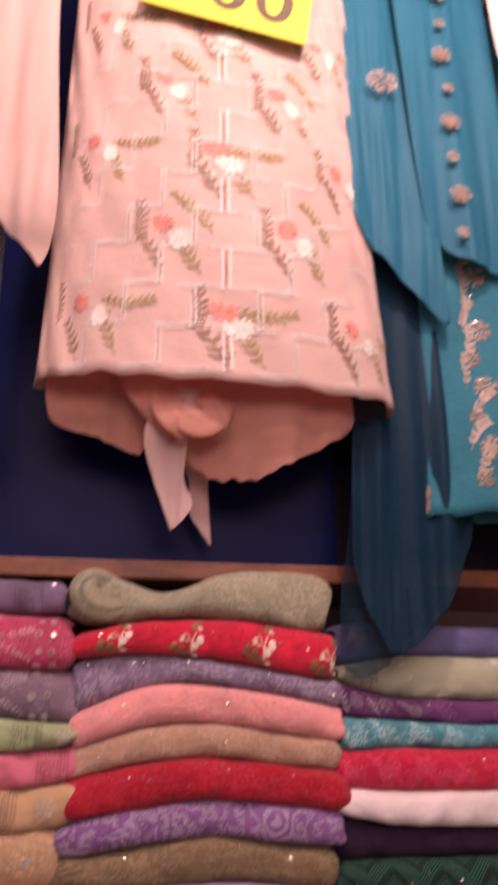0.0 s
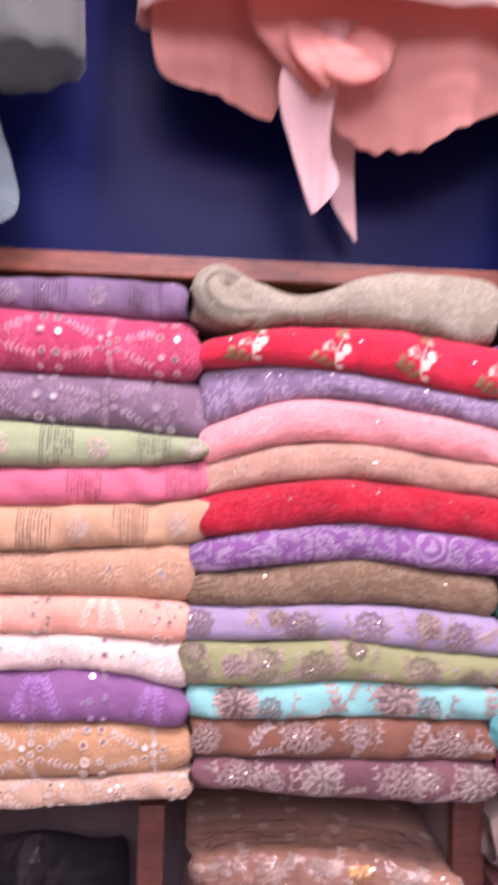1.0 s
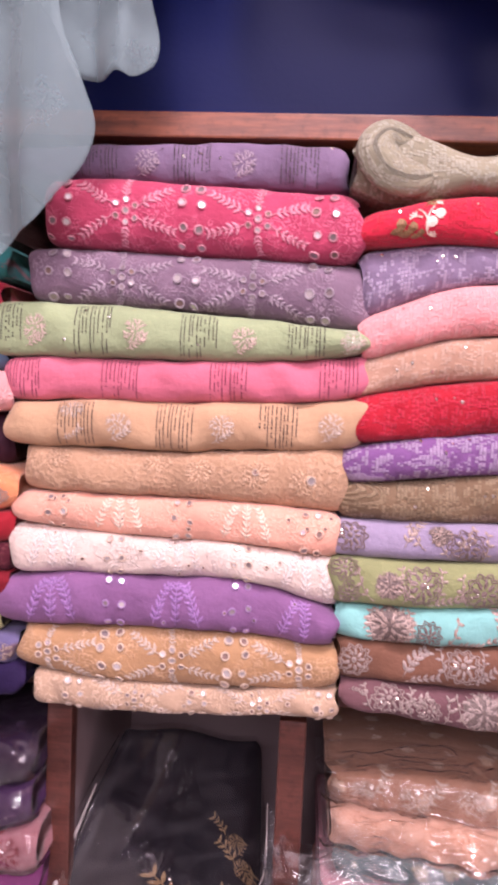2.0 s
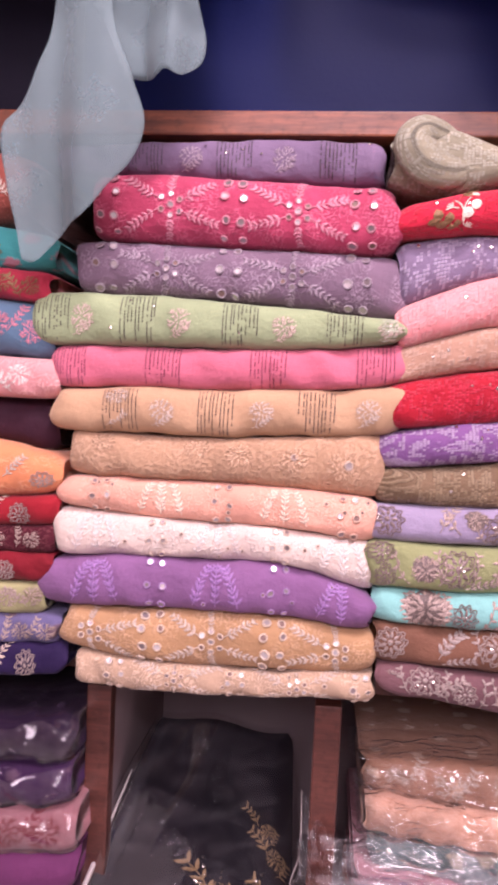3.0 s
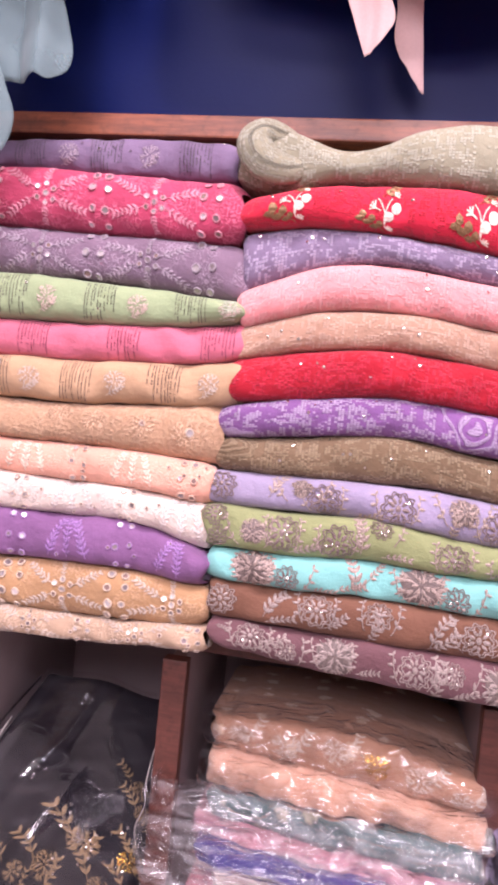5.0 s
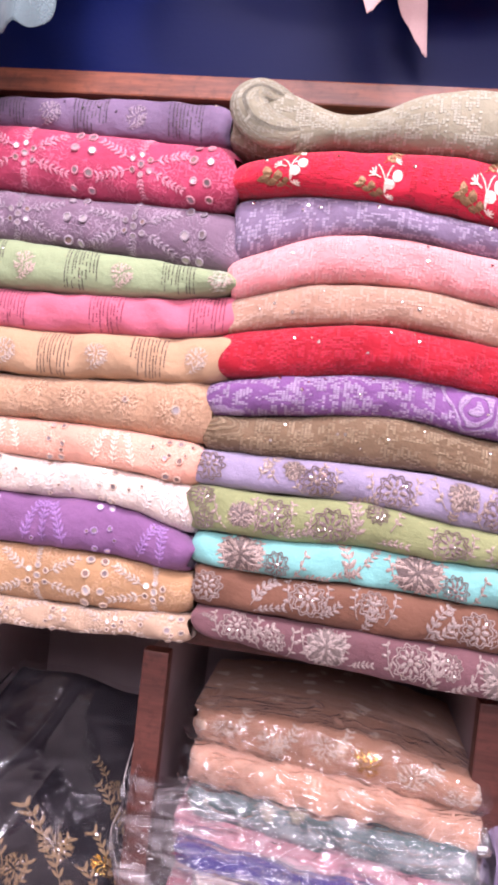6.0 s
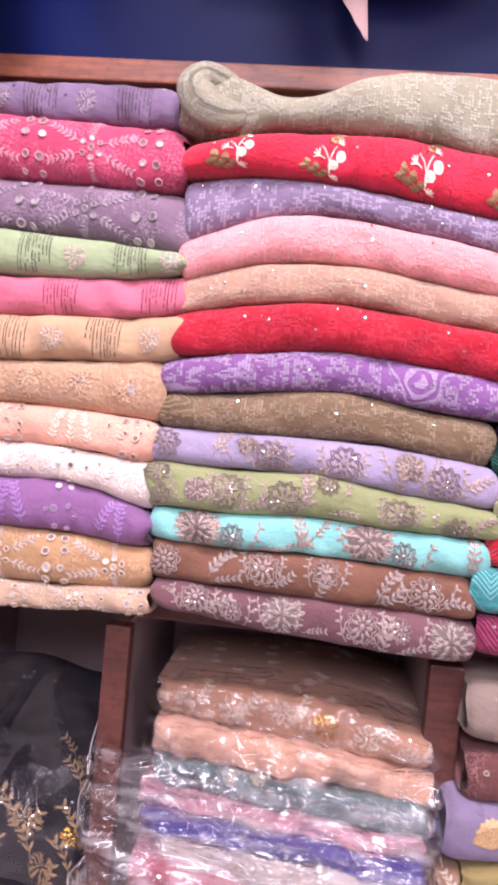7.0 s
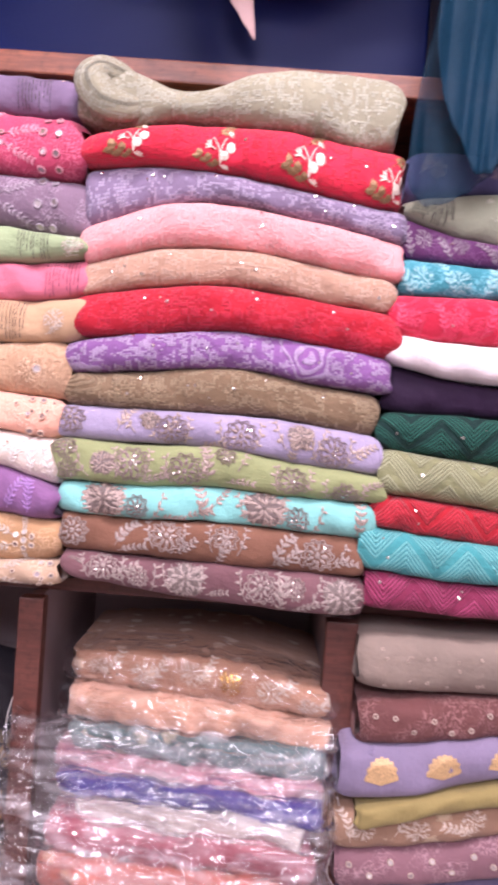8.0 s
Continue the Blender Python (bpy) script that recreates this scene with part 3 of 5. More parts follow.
suit("C17", "beige brown folded suit with pale flowers", cloth("beige_brown", lin((160, 124, 100)), "sprig", lin((206, 182, 150)), seed=41), 0.310, 0.664, (1.213, 1.217, 1.241, 1.258, 1.273), (1.167, 1.178, 1.198, 1.212, 1.225), group=LOW)
suit("C18", "dusty rose folded suit with mirror dots", cloth("dusty_rose", lin((142, 100, 110)), "self", lin((190, 150, 158)), seed=42), 0.313, 0.667, (1.167, 1.178, 1.199, 1.212, 1.225), (1.122, 1.135, 1.149, 1.160, 1.171), group=LOW)
suit("C19", "blue grey folded suit near the shelf", cloth("blue_grey", lin((110, 100, 130)), seed=43), 0.323, 0.667, (1.122, 1.135, 1.149, 1.160, 1.171), (1.0, 1.0, 1.0, 1.0, 1.0), group=LOW)

# outer bay
suit("D1", "rust brown folded suit in shade", cloth("rust_brown", lin((150, 72, 58)), "self", seed=44), -0.721, -0.380, (1.962, 1.960, 1.959, 1.957, 1.956), (1.877, 1.878, 1.880, 1.881, 1.883), 0.012)
suit("D2", "turquoise green folded suit with pink print", cloth("turquoise_green", lin((50, 150, 150)), "sprig", lin((190, 90, 110)), seed=45), -0.718, -0.345, (1.876, 1.878, 1.880, 1.881, 1.867), (1.828, 1.830, 1.833, 1.835, 1.832))
suit("D3", "crimson folded suit with gold print", cloth("crimson_print", lin((186, 40, 66)), "sprig", lin((150, 100, 50)), seed=46), -0.716, -0.349, (1.828, 1.830, 1.833, 1.835, 1.832), (1.798, 1.800, 1.803, 1.805, 1.802))
suit("D4", "steel blue folded suit with pink blossoms", cloth("steel_blue", lin((96, 128, 156)), "sprig", lin((180, 130, 150)), seed=47), -0.714, -0.346, (1.798, 1.800, 1.803, 1.805, 1.802), (1.742, 1.744, 1.746, 1.748, 1.747))
suit("D5", "light pink folded suit with ribbed weave", cloth("light_pink", lin((236, 160, 160)), "self", lin((246, 190, 186)), seed=48), -0.712, -0.337, (1.742, 1.744, 1.746, 1.748, 1.747), (1.696, 1.699, 1.703, 1.706, 1.708), -0.004)
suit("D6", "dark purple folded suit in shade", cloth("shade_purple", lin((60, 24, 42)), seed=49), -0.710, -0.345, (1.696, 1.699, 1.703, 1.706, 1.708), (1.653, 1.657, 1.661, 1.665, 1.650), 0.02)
suit("D7", "orange folded suit with leaf embroidery and beads", cloth("orange", lin((240, 146, 92)), "self", lin((246, 180, 130)), seed=50), -0.708, -0.332, (1.653, 1.657, 1.661, 1.665, 1.649), (1.587, 1.592, 1.598, 1.603, 1.611), -0.004)
suit("D8", "red folded suit with gold paisley border", cloth("paisley_red", lin((168, 16, 36)), "sprig", lin((110, 60, 50)), seed=51), -0.707, -0.333, (1.587, 1.592, 1.598, 1.603, 1.611), (1.556, 1.562, 1.569, 1.575, 1.580))
suit("D9", "dark maroon folded suit with embroidery", cloth("dark_maroon", lin((84, 18, 36)), "self", lin((120, 60, 66)), seed=52), -0.705, -0.336, (1.556, 1.562, 1.569, 1.575, 1.580), (1.527, 1.534, 1.541, 1.549, 1.551))
suit("D10", "deep red folded suit with silver sprays", cloth("deep_red", lin((140, 14, 34)), "sprig", lin((150, 110, 100)), seed=53), -0.704, -0.336, (1.527, 1.534, 1.542, 1.549, 1.551), (1.493, 1.501, 1.509, 1.517, 1.521))
suit("D11", "pale green folded suit with flowers", cloth("soft_green", lin((170, 166, 116)), "sprig", lin((130, 110, 90)), seed=54), -0.703, -0.345, (1.493, 1.501, 1.509, 1.517, 1.521), (1.455, 1.464, 1.473, 1.482, 1.488))
suit("D12", "blue lilac folded suit with brown flowers", cloth("blue_lilac", lin((112, 104, 148)), "sprig", lin((120, 90, 90)), seed=55), -0.701, -0.33, (1.455, 1.465, 1.474, 1.484, 1.488), (1.423, 1.433, 1.443, 1.453, 1.458))
suit("D13", "dark navy folded suit with silver flowers", cloth("dark_navy", lin((40, 22, 70)), "sprig", lin((140, 110, 110)), seed=56), -0.700, -0.322, (1.423, 1.433, 1.443, 1.453, 1.458), (1.4185, 1.4185, 1.4185, 1.4195, 1.427))
suit("D14", "black folded suit in clear wrapping", cloth("wrapped_black", lin((44, 22, 50)), seed=57), -0.696, -0.310, (1.345, 1.355, 1.364, 1.372, 1.381), (1.289, 1.301, 1.313, 1.326, 1.334), group=LOW)
suit("D15", "dark purple folded suit in clear wrapping", cloth("wrapped_purple", lin((66, 32, 76)), "sprig", lin((120, 90, 110)), seed=58), -0.694, -0.310, (1.289, 1.301, 1.313, 1.326, 1.334), (1.230, 1.245, 1.260, 1.276, 1.291), group=LOW)
suit("D16", "dusty pink folded suit with red blossoms", cloth("wrapped_pink", lin((166, 112, 118)), "sprig", lin((150, 40, 52)), seed=59), -0.692, -0.302, (1.230, 1.245, 1.260, 1.276, 1.289), (1.185, 1.199, 1.213, 1.227, 1.242), group=LOW)
suit("D17", "magenta purple folded suit", cloth("wrapped_magenta", lin((112, 50, 98)), seed=60), -0.690, -0.304, (1.185, 1.199, 1.213, 1.227, 1.242), (1.136, 1.151, 1.167, 1.182, 1.197), group=LOW)
suit("D18", "mauve folded suit with white stripes near the shelf", cloth("wrapped_mauve", lin((84, 50, 72)), "sprig", lin((190, 170, 185)), seed=61), -0.690, -0.31, (1.136, 1.151, 1.167, 1.182, 1.197), (1.0, 1.0, 1.0, 1.0, 1.0), group=LOW)


# ---- embroidery on the folded suits ----
def leaf(cx, cy, length, width, angle):
    c, s = math.cos(angle), math.sin(angle)
    pts = [(0, 0), (0.3, 0.5), (0.7, 0.42), (1, 0), (0.7, -0.42), (0.3, -0.5)]
    return [(cx + c * a * length - s * b * width, cy + s * a * length + c * b * width) for a, b in pts]


def disc(cx, cy, r, n=8):
    return [(cx + r * math.cos(6.2832 * k / n), cy + r * math.sin(6.2832 * k / n)) for k in range(n)]


def stroke(points, width):
    out = []
    for (xa, ya), (xb, yb) in zip(points, points[1:]):
        d = math.hypot(xb - xa, yb - ya) or 1e-6
        nx, ny = -(yb - ya) / d * width / 2, (xb - xa) / d * width / 2
        out.append([(xa + nx, ya + ny), (xa - nx, ya - ny), (xb - nx, yb - ny), (xb + nx, yb + ny)])
    return out


def curve_stroke(x0, y0, angle, length, bend, width, n=7):
    pts, a = [(x0, y0)], angle
    for _ in range(n):
        a += bend / n
        pts.append((pts[-1][0] + math.cos(a) * length / n, pts[-1][1] + math.sin(a) * length / n))
    return pts, stroke(pts, width)


def rosette(r, rnd):
    """A beaded flower: a scalloped double outline round rows of petals."""
    out, n = [], 10
    for ring, w in ((1.0, 0.085), (0.8, 0.07)):
        pts = []
        for k in range(n * 6 + 1):
            a = 6.2832 * k / (n * 6)
            rr = r * ring * (0.9 + 0.13 * math.cos(n * a))
            pts.append((rr * math.cos(a), rr * math.sin(a)))
        out += stroke(pts, r * w)
    for k in range(9):
        a = 6.2832 * k / 9 + rnd.uniform(-0.1, 0.1)
        out.append(leaf(0.2 * r * math.cos(a), 0.2 * r * math.sin(a), r * 0.48, r * 0.2, a))
    out.append(disc(0, 0, 0.17 * r))
    for k in range(10):
        a = 6.2832 * (k + 0.5) / 10
        out.append(disc(0.62 * r * math.cos(a), 0.62 * r * math.sin(a), 0.045 * r, 5))
    return out


def peony(r, rnd):
    out = []
    for ring, n, length in ((0.62, 12, 0.42), (0.36, 9, 0.38), (0.1, 6, 0.3)):
        for k in range(n):
            a = 6.2832 * k / n + rnd.uniform(-0.2, 0.2)
            c, s = math.cos(a), math.sin(a)
            out.append(leaf(ring * r * c, ring * r * s * 0.85, length * r, 0.13 * r, a + rnd.uniform(-0.3, 0.3)))
            for side in (-1, 1):
                out += stroke([(ring * r * c * 1.05, ring * r * s * 0.9), ((ring + length) * r * math.cos(a + side * 0.2), (ring + length) * r * math.sin(a + side * 0.2) * 0.9)], 0.045 * r)
    return out


def sprig(length, angle, bend, rnd, pairs=5, width=0.3):
    pts, out = curve_stroke(-math.cos(angle) * length / 2, -math.sin(angle) * length / 2, angle, length, bend, length * 0.03, pairs + 1)
    for k in range(1, len(pts)):
        a = math.atan2(pts[k][1] - pts[k - 1][1], pts[k][0] - pts[k - 1][0])
        size = length * (0.95 / (pairs + 1) + 0.08) * rnd.uniform(0.8, 1.15)
        for side in (-1, 1):
            out.append(leaf(*pts[k], size, size * width, a + side * rnd.uniform(0.6, 0.9)))
    out.append(leaf(*pts[-1], length * 0.16, length * 0.16 * width, a))
    return out


def berry_spray(size, rnd):
    """Pairs of round pale berries on curling stems, with fans of short ticks beside them."""
    out = []
    for side, bend in ((-1, 1.1), (1, -0.9)):
        _, st = curve_stroke(0, -size * 0.45, 1.57 + side * 0.3, size * 0.8, bend, size * 0.04)
        out += st
    out.append(disc(size * 0.10, -size * 0.16, size * 0.15, 12))
    out.append(disc(size * 0.30, size * 0.06, size * 0.14, 12))
    for x, y, turn in ((-0.30, 0.05, 1.6), (0.22, 0.42, -0.4), (0.1, -0.62, 0.4)):
        out += stroke([(size * (x + 0.16), size * (y - 0.06)), (size * x, size * y)], size * 0.04)
        for k in range(4):
            a = turn + k * 0.6
            out += stroke([(size * x, size * y), (size * (x + 0.17 * math.cos(a)), size * (y + 0.17 * math.sin(a)))], size * 0.045)
    return out


def line_block(width, tall, rnd, n=10):
    """Upright rows of short dark sequin dashes."""
    out = []
    for k in range(n):
        x = (k / (n - 1) - 0.5) * width + rnd.uniform(-0.0006, 0.0006)
        y, low = tall / 2 * rnd.uniform(0.85, 1.0), -tall / 2 * rnd.choice((0.1, 0.4, 0.9, 1.0))
        while y > low:
            if rnd.random() > 0.12:
                out.append([(x - 0.00055, y), (x + 0.00055, y), (x + 0.00055, y - 0.0015), (x - 0.00055, y - 0.0015)])
            y -= 0.0021
    return out


class Stitcher:
    """Lays flat figures onto a folded front, a little proud of it."""

    def __init__(self, key):
        self.fold, self.root, self.body = FOLDS[key]
        self.rnd = random.Random(key)
        self.proud = 0.0012 if key[0] == "K" else 0.0
        p = self.fold.at(np.full(41, 0.5), np.linspace(-1, 1, 41))
        self.arc = float(np.sum(np.linalg.norm(np.diff(p, axis=0), axis=1)))

    def places(self, u, h, pts, lift):
        pts = np.asarray(pts, float)
        uu = np.clip(u + pts[:, 0] / self.fold.length, 0.004, 0.996)
        vv = np.clip(self.fold.v_of(h) + pts[:, 1] * 2 / self.arc, -1.05, 1.05)
        p, _, _, n = self.fold.framed(uu, vv)
        return p + n * (lift + self.proud)

    def figure(self, name, u, h, polygons, material, lift=0.0007, dome=0.0006, weld=False):
        verts, faces = [], []
        flat = [q for poly in polygons for q in poly]
        mids = [(sum(q[0] for q in poly) / len(poly), sum(q[1] for q in poly) / len(poly)) for poly in polygons]
        low, high = self.places(u, h, flat, lift), self.places(u, h, mids, lift + dome)
        k = 0
        for poly, mid in zip(polygons, high):
            base = len(verts)
            verts += [low[k + j] for j in range(len(poly))] + [mid]
            faces += [(base + j, base + (j + 1) % len(poly), base + len(poly)) for j in range(len(poly))]
            k += len(poly)
        me = mesh_of(name, verts, faces, smooth=False)
        if weld:
            bm = bmesh.new()
            bm.from_mesh(me)
            bmesh.ops.remove_doubles(bm, verts=list(bm.verts), dist=0.00002)
            bm.to_mesh(me)
            bm.free()
        return under(part(name, me, material, None), self.root)

    def mirror(self, u, h, r, mesh, tilt=0.26, name="mirror"):
        p, a, b, n = self.fold.framed(np.array([np.clip(u, 0.006, 0.994)]), np.array([self.fold.v_of(h)]))
        m = Matrix((a[0], b[0], n[0])).transposed().to_4x4()
        m.translation = Vector(p[0] + n[0] * (0.0006 + self.proud))
        spin = Euler((self.rnd.uniform(-tilt, tilt), self.rnd.uniform(-tilt, tilt), self.rnd.uniform(0, 6))).to_matrix().to_4x4()
        ob = new(name, mesh)
        ob.parent = self.root
        ob.matrix_parent_inverse = Matrix.Translation(self.root.location).inverted()
        ob.matrix_basis = m @ spin @ Matrix.Scale(r, 4)
        return ob


def mirror_mesh(name, rim, glass):
    n, verts, faces, mats = 14, [(0, 0, 0.06)], [], []
    ring = lambda r, z: [(r * math.cos(6.2832 * k / n), r * math.sin(6.2832 * k / n), z) for k in range(n)]
    verts += ring(0.7, 0.08) + ring(0.74, 0.26) + ring(1.02, 0.26) + ring(1.16, 0.0)
    for k in range(n):
        j = (k + 1) % n
        faces.append((0, 1 + k, 1 + j))
        mats.append(1)
        for q in range(3):
            a, b = 1 + q * n, 1 + (q + 1) * n
            faces.append((a + k, b + k, b + j, a + j))
            mats.append(0)
    me = mesh_of(name, verts, faces, smooth=False)
    me.materials.append(rim)
    me.materials.append(glass)
    me.polygons.foreach_set("material_index", mats)
    return me


def sequin_mesh(name, material):
    me = mesh_of(name, [(*q, 0.0) for q in disc(0, 0, 1, 7)] + [(0, 0, 0.2)], [(k, (k + 1) % 7, 7) for k in range(7)], smooth=False)
    me.materials.append(material)
    return me


SILVER = thread_stuff("silver_thread", (0.38, 0.30, 0.275), 0.25, 0.5)
DARK_BEAD = thread_stuff("dark_bead_thread", (0.16, 0.11, 0.11), 0.3, 0.45)
PALE = thread_stuff("pale_thread", (0.58, 0.46, 0.38))
WHITE_T = thread_stuff("white_thread", (0.80, 0.70, 0.65))
PINK_T = thread_stuff("pink_thread", (0.66, 0.24, 0.32))
LILAC_T = thread_stuff("lilac_thread", (0.36, 0.19, 0.46))
CREAM_T = thread_stuff("cream_thread", (0.78, 0.64, 0.54))
GREY_T = thread_stuff("grey_thread", (0.34, 0.26, 0.32))
PEACH_T = thread_stuff("peach_thread", (0.92, 0.68, 0.54))
GOLD_T = thread_stuff("gold_thread", (0.27, 0.15, 0.07), 0.4, 0.4)
LINE_T = thread_stuff("dark_sequin_line", (0.06, 0.045, 0.045), 0.2, 0.4)
ROSE_LINE = thread_stuff("rose_sequin_line", (0.18, 0.03, 0.07), 0.2, 0.4)
SHELL_T = thread_stuff("gold_shell_thread", (0.62, 0.40, 0.20), 0.3, 0.4)
EYELET, mt, mp_ = nodes_of("eyelet_hole")
mp_.inputs["Base Color"].default_value, mp_.inputs["Roughness"].default_value = (0.22, 0.14, 0.12, 1), 0.9
SEQ = sequin_mesh("sequin", SEQUIN)

# mirror-work suits: columns of mirrors, rosettes of eight and leafy sprays
def mirror_work(key, rim, leaves, columns, rosettes, sprays, r, glass=MIRROR):
    s = Stitcher(key)
    me = mirror_mesh("mirror_" + key, rim, glass)
    for u, count in columns:
        for k in range(count):
            h = 0.62 - 1.24 * k / max(1, count - 1) if count > 1 else 0.2
            s.mirror(u + s.rnd.uniform(-0.006, 0.006), h, r * s.rnd.uniform(0.85, 1.1), me)
            if k == count // 2 and count > 2:
                for side in (-1, 1):
                    s.mirror(u + side * 2.7 * r / s.fold.length, h + 0.1, r * 0.9, me)
    for u, h in rosettes:
        s.mirror(u, h, r * 0.8, me)
        for k in range(7):
            a = 6.2832 * k / 7
            s.mirror(u + 2.3 * r * math.cos(a) / s.fold.length, h + 2.3 * r * math.sin(a) * 2.1 / s.arc, r * 0.72, me)
        for a in (0.5, 2.64, -0.35, 3.5):
            s.figure("leaf_spray", u + 5.6 * r * math.cos(a) / s.fold.length, h + 5.0 * r * math.sin(a) / s.arc * 2, sprig(r * 5.6, a, 0.35, s.rnd), leaves)
    for u, h, a, size in sprays:
        s.figure("leaf_spray", u, h, sprig(size, a, s.rnd.uniform(-0.4, 0.4), s.rnd, 6), leaves)
    return s


def mirror_repeat(key, rim, leaves, first, r, rows, star=True, holes=0):
    """Double columns of mirrors with a spray-rayed star half way between, repeated along the fold."""
    s = Stitcher(key)
    me = mirror_mesh("mirror_" + key, rim, MIRROR)
    open_eye = mirror_mesh("eyelet_" + key, rim, EYELET)
    gap = 0.122 / s.fold.length
    u = first - gap
    while u < 1.0 + gap:
        for side in (-0.55, 0.55):
            for k in range(rows):
                h = 0.72 - 1.44 * k / max(1, rows - 1)
                if 0.015 < u + side * 3.0 * r / s.fold.length < 0.985:
                    s.mirror(u + side * (3.0 + 0.9 * (k % 2)) * r / s.fold.length, h + s.rnd.uniform(-0.06, 0.06), r * s.rnd.uniform(0.8, 1.1), me if s.rnd.random() > 0.2 else open_eye)
        mid = u + gap / 2
        if star:
            if 0.04 < mid < 0.96:
                s.mirror(mid, 0.0, r * 0.8, me)
                for k in range(6):
                    a = 6.2832 * (k + 0.5) / 6
                    s.mirror(mid + 2.4 * r * math.cos(a) / s.fold.length, 2.4 * r * math.sin(a) * 2.2 / s.arc, r * 0.7, me if k % 3 else open_eye)
            for a in (0.42, 2.72, -0.42, 3.56, 1.57, -1.57):
                reach = 0.026 if abs(math.cos(a)) > 0.3 else s.arc * 0.2
                if 0.06 < mid + reach * math.cos(a) / s.fold.length < 0.94:
                    s.figure("leaf_spray", mid + (reach + 0.003) * math.cos(a) / s.fold.length, (reach + 0.003) * math.sin(a) * 2.4 / s.arc, sprig(0.032 if reach == 0.026 else s.arc * 0.24, a, s.rnd.uniform(-0.3, 0.3), s.rnd, 5, 0.36), leaves)
        else:
            for q in (-0.018, 0.0, 0.018):
                if 0.04 < mid + q / s.fold.length < 0.96:
                    s.figure("leaf_spray", mid + q / s.fold.length, 0.05, sprig(s.arc * 0.5, 1.57 + q * 14, q * 12, s.rnd, 6, 0.34), leaves)
        u += gap
    for _ in range(holes):
        s.mirror(s.rnd.uniform(0.03, 0.97), s.rnd.uniform(-0.7, 0.8), r * s.rnd.uniform(0.5, 0.7), open_eye, name="eyelet")
    return s


PINK_RIM = thread_stuff("pink_rim_thread", (0.72, 0.30, 0.37))
GREY_RIM = thread_stuff("grey_rim_thread", (0.42, 0.34, 0.40))
LILAC_RIM = thread_stuff("lilac_rim_thread", (0.46, 0.29, 0.56))
CREAM_RIM = thread_stuff("cream_rim_thread", (0.76, 0.60, 0.48))
PEACH_RIM = thread_stuff("peach_rim_thread", (0.80, 0.52, 0.40))
mirror_repeat("A2", PINK_RIM, PINK_T, 0.06, 0.0042, 4)
mirror_repeat("A3", GREY_RIM, GREY_T, 0.10, 0.0042, 3)
mirror_repeat("A8", PEACH_RIM, PEACH_T, 0.14, 0.0036, 3, False, 8)
mirror_repeat("A9", CREAM_RIM, WHITE_T, 0.33, 0.0032, 3, False, 10)
mirror_repeat("A10", LILAC_RIM, LILAC_T, 0.36, 0.0036, 3, False, 4)
mirror_repeat("A11", CREAM_RIM, PALE, 0.30, 0.0044, 4)
mirror_repeat("A12", CREAM_RIM, PALE, 0.14, 0.0034, 3, True, 8)
s = mirror_work("A7", PALE, PALE, (), (), (), 0.004)
for u, h in ((0.12, 0.5), (0.42, 0.4), (0.55, 0.2), (0.72, 0.1), (0.86, -0.1)):
    s.figure("stitched_flower", u, h, peony(0.013, s.rnd), thread_stuff("tan_thread", (0.66, 0.44, 0.29)) if u == 0.12 else bpy.data.materials["tan_thread"])
s.mirror(0.885, -0.02, 0.0042, mirror_mesh("mirror_A7", PALE, MIRROR))
s.mirror(0.72, 0.15, 0.003, mirror_mesh("mirror_A7s", PALE, EYELET))

# suits with upright sequin lines and stitched flowers
for key, lines, mat, flowers in (
    ("A1", (0.28, 0.55, 0.86), LINE_T, (0.42, 0.7)),
    ("A4", (0.06, 0.30, 0.57, 0.84), LINE_T, (0.145, 0.41, 0.685, 0.955)),
    ("A5", (0.06, 0.33, 0.62, 0.91), ROSE_LINE, ()),
    ("A6", (0.21, 0.48, 0.76), LINE_T, (0.2, 0.33, 0.61, 0.9)),
):
    s = Stitcher(key)
    for u in lines:
        s.figure("sequin_line_block", u, 0.05, line_block(0.033, s.arc * 0.66, s.rnd), mat, 0.0005, 0.0003)
    for u in flowers:
        hue = {"A1": GREY_T, "A4": PALE, "A6": PALE}[key]
        s.figure("stitched_flower", u, 0.0 if u != 0.2 else 0.55, peony(0.0115, s.rnd), hue, 0.0004, 0.0004)
        s.figure("leaf_spray", u, -0.45, sprig(0.02, 0.3, 0.5, s.rnd, 4), hue)

RED_PRINT = thread_stuff("red_blossom_thread", (0.22, 0.03, 0.04))
CRIMSON_T = thread_stuff("crimson_thread", (0.72, 0.06, 0.14))
PALE_BLUE = thread_stuff("pale_blue_thread", (0.30, 0.56, 0.60))
GROUND = thread_stuff("taupe_ground_thread", (0.17, 0.125, 0.115), 0.15, 0.55)
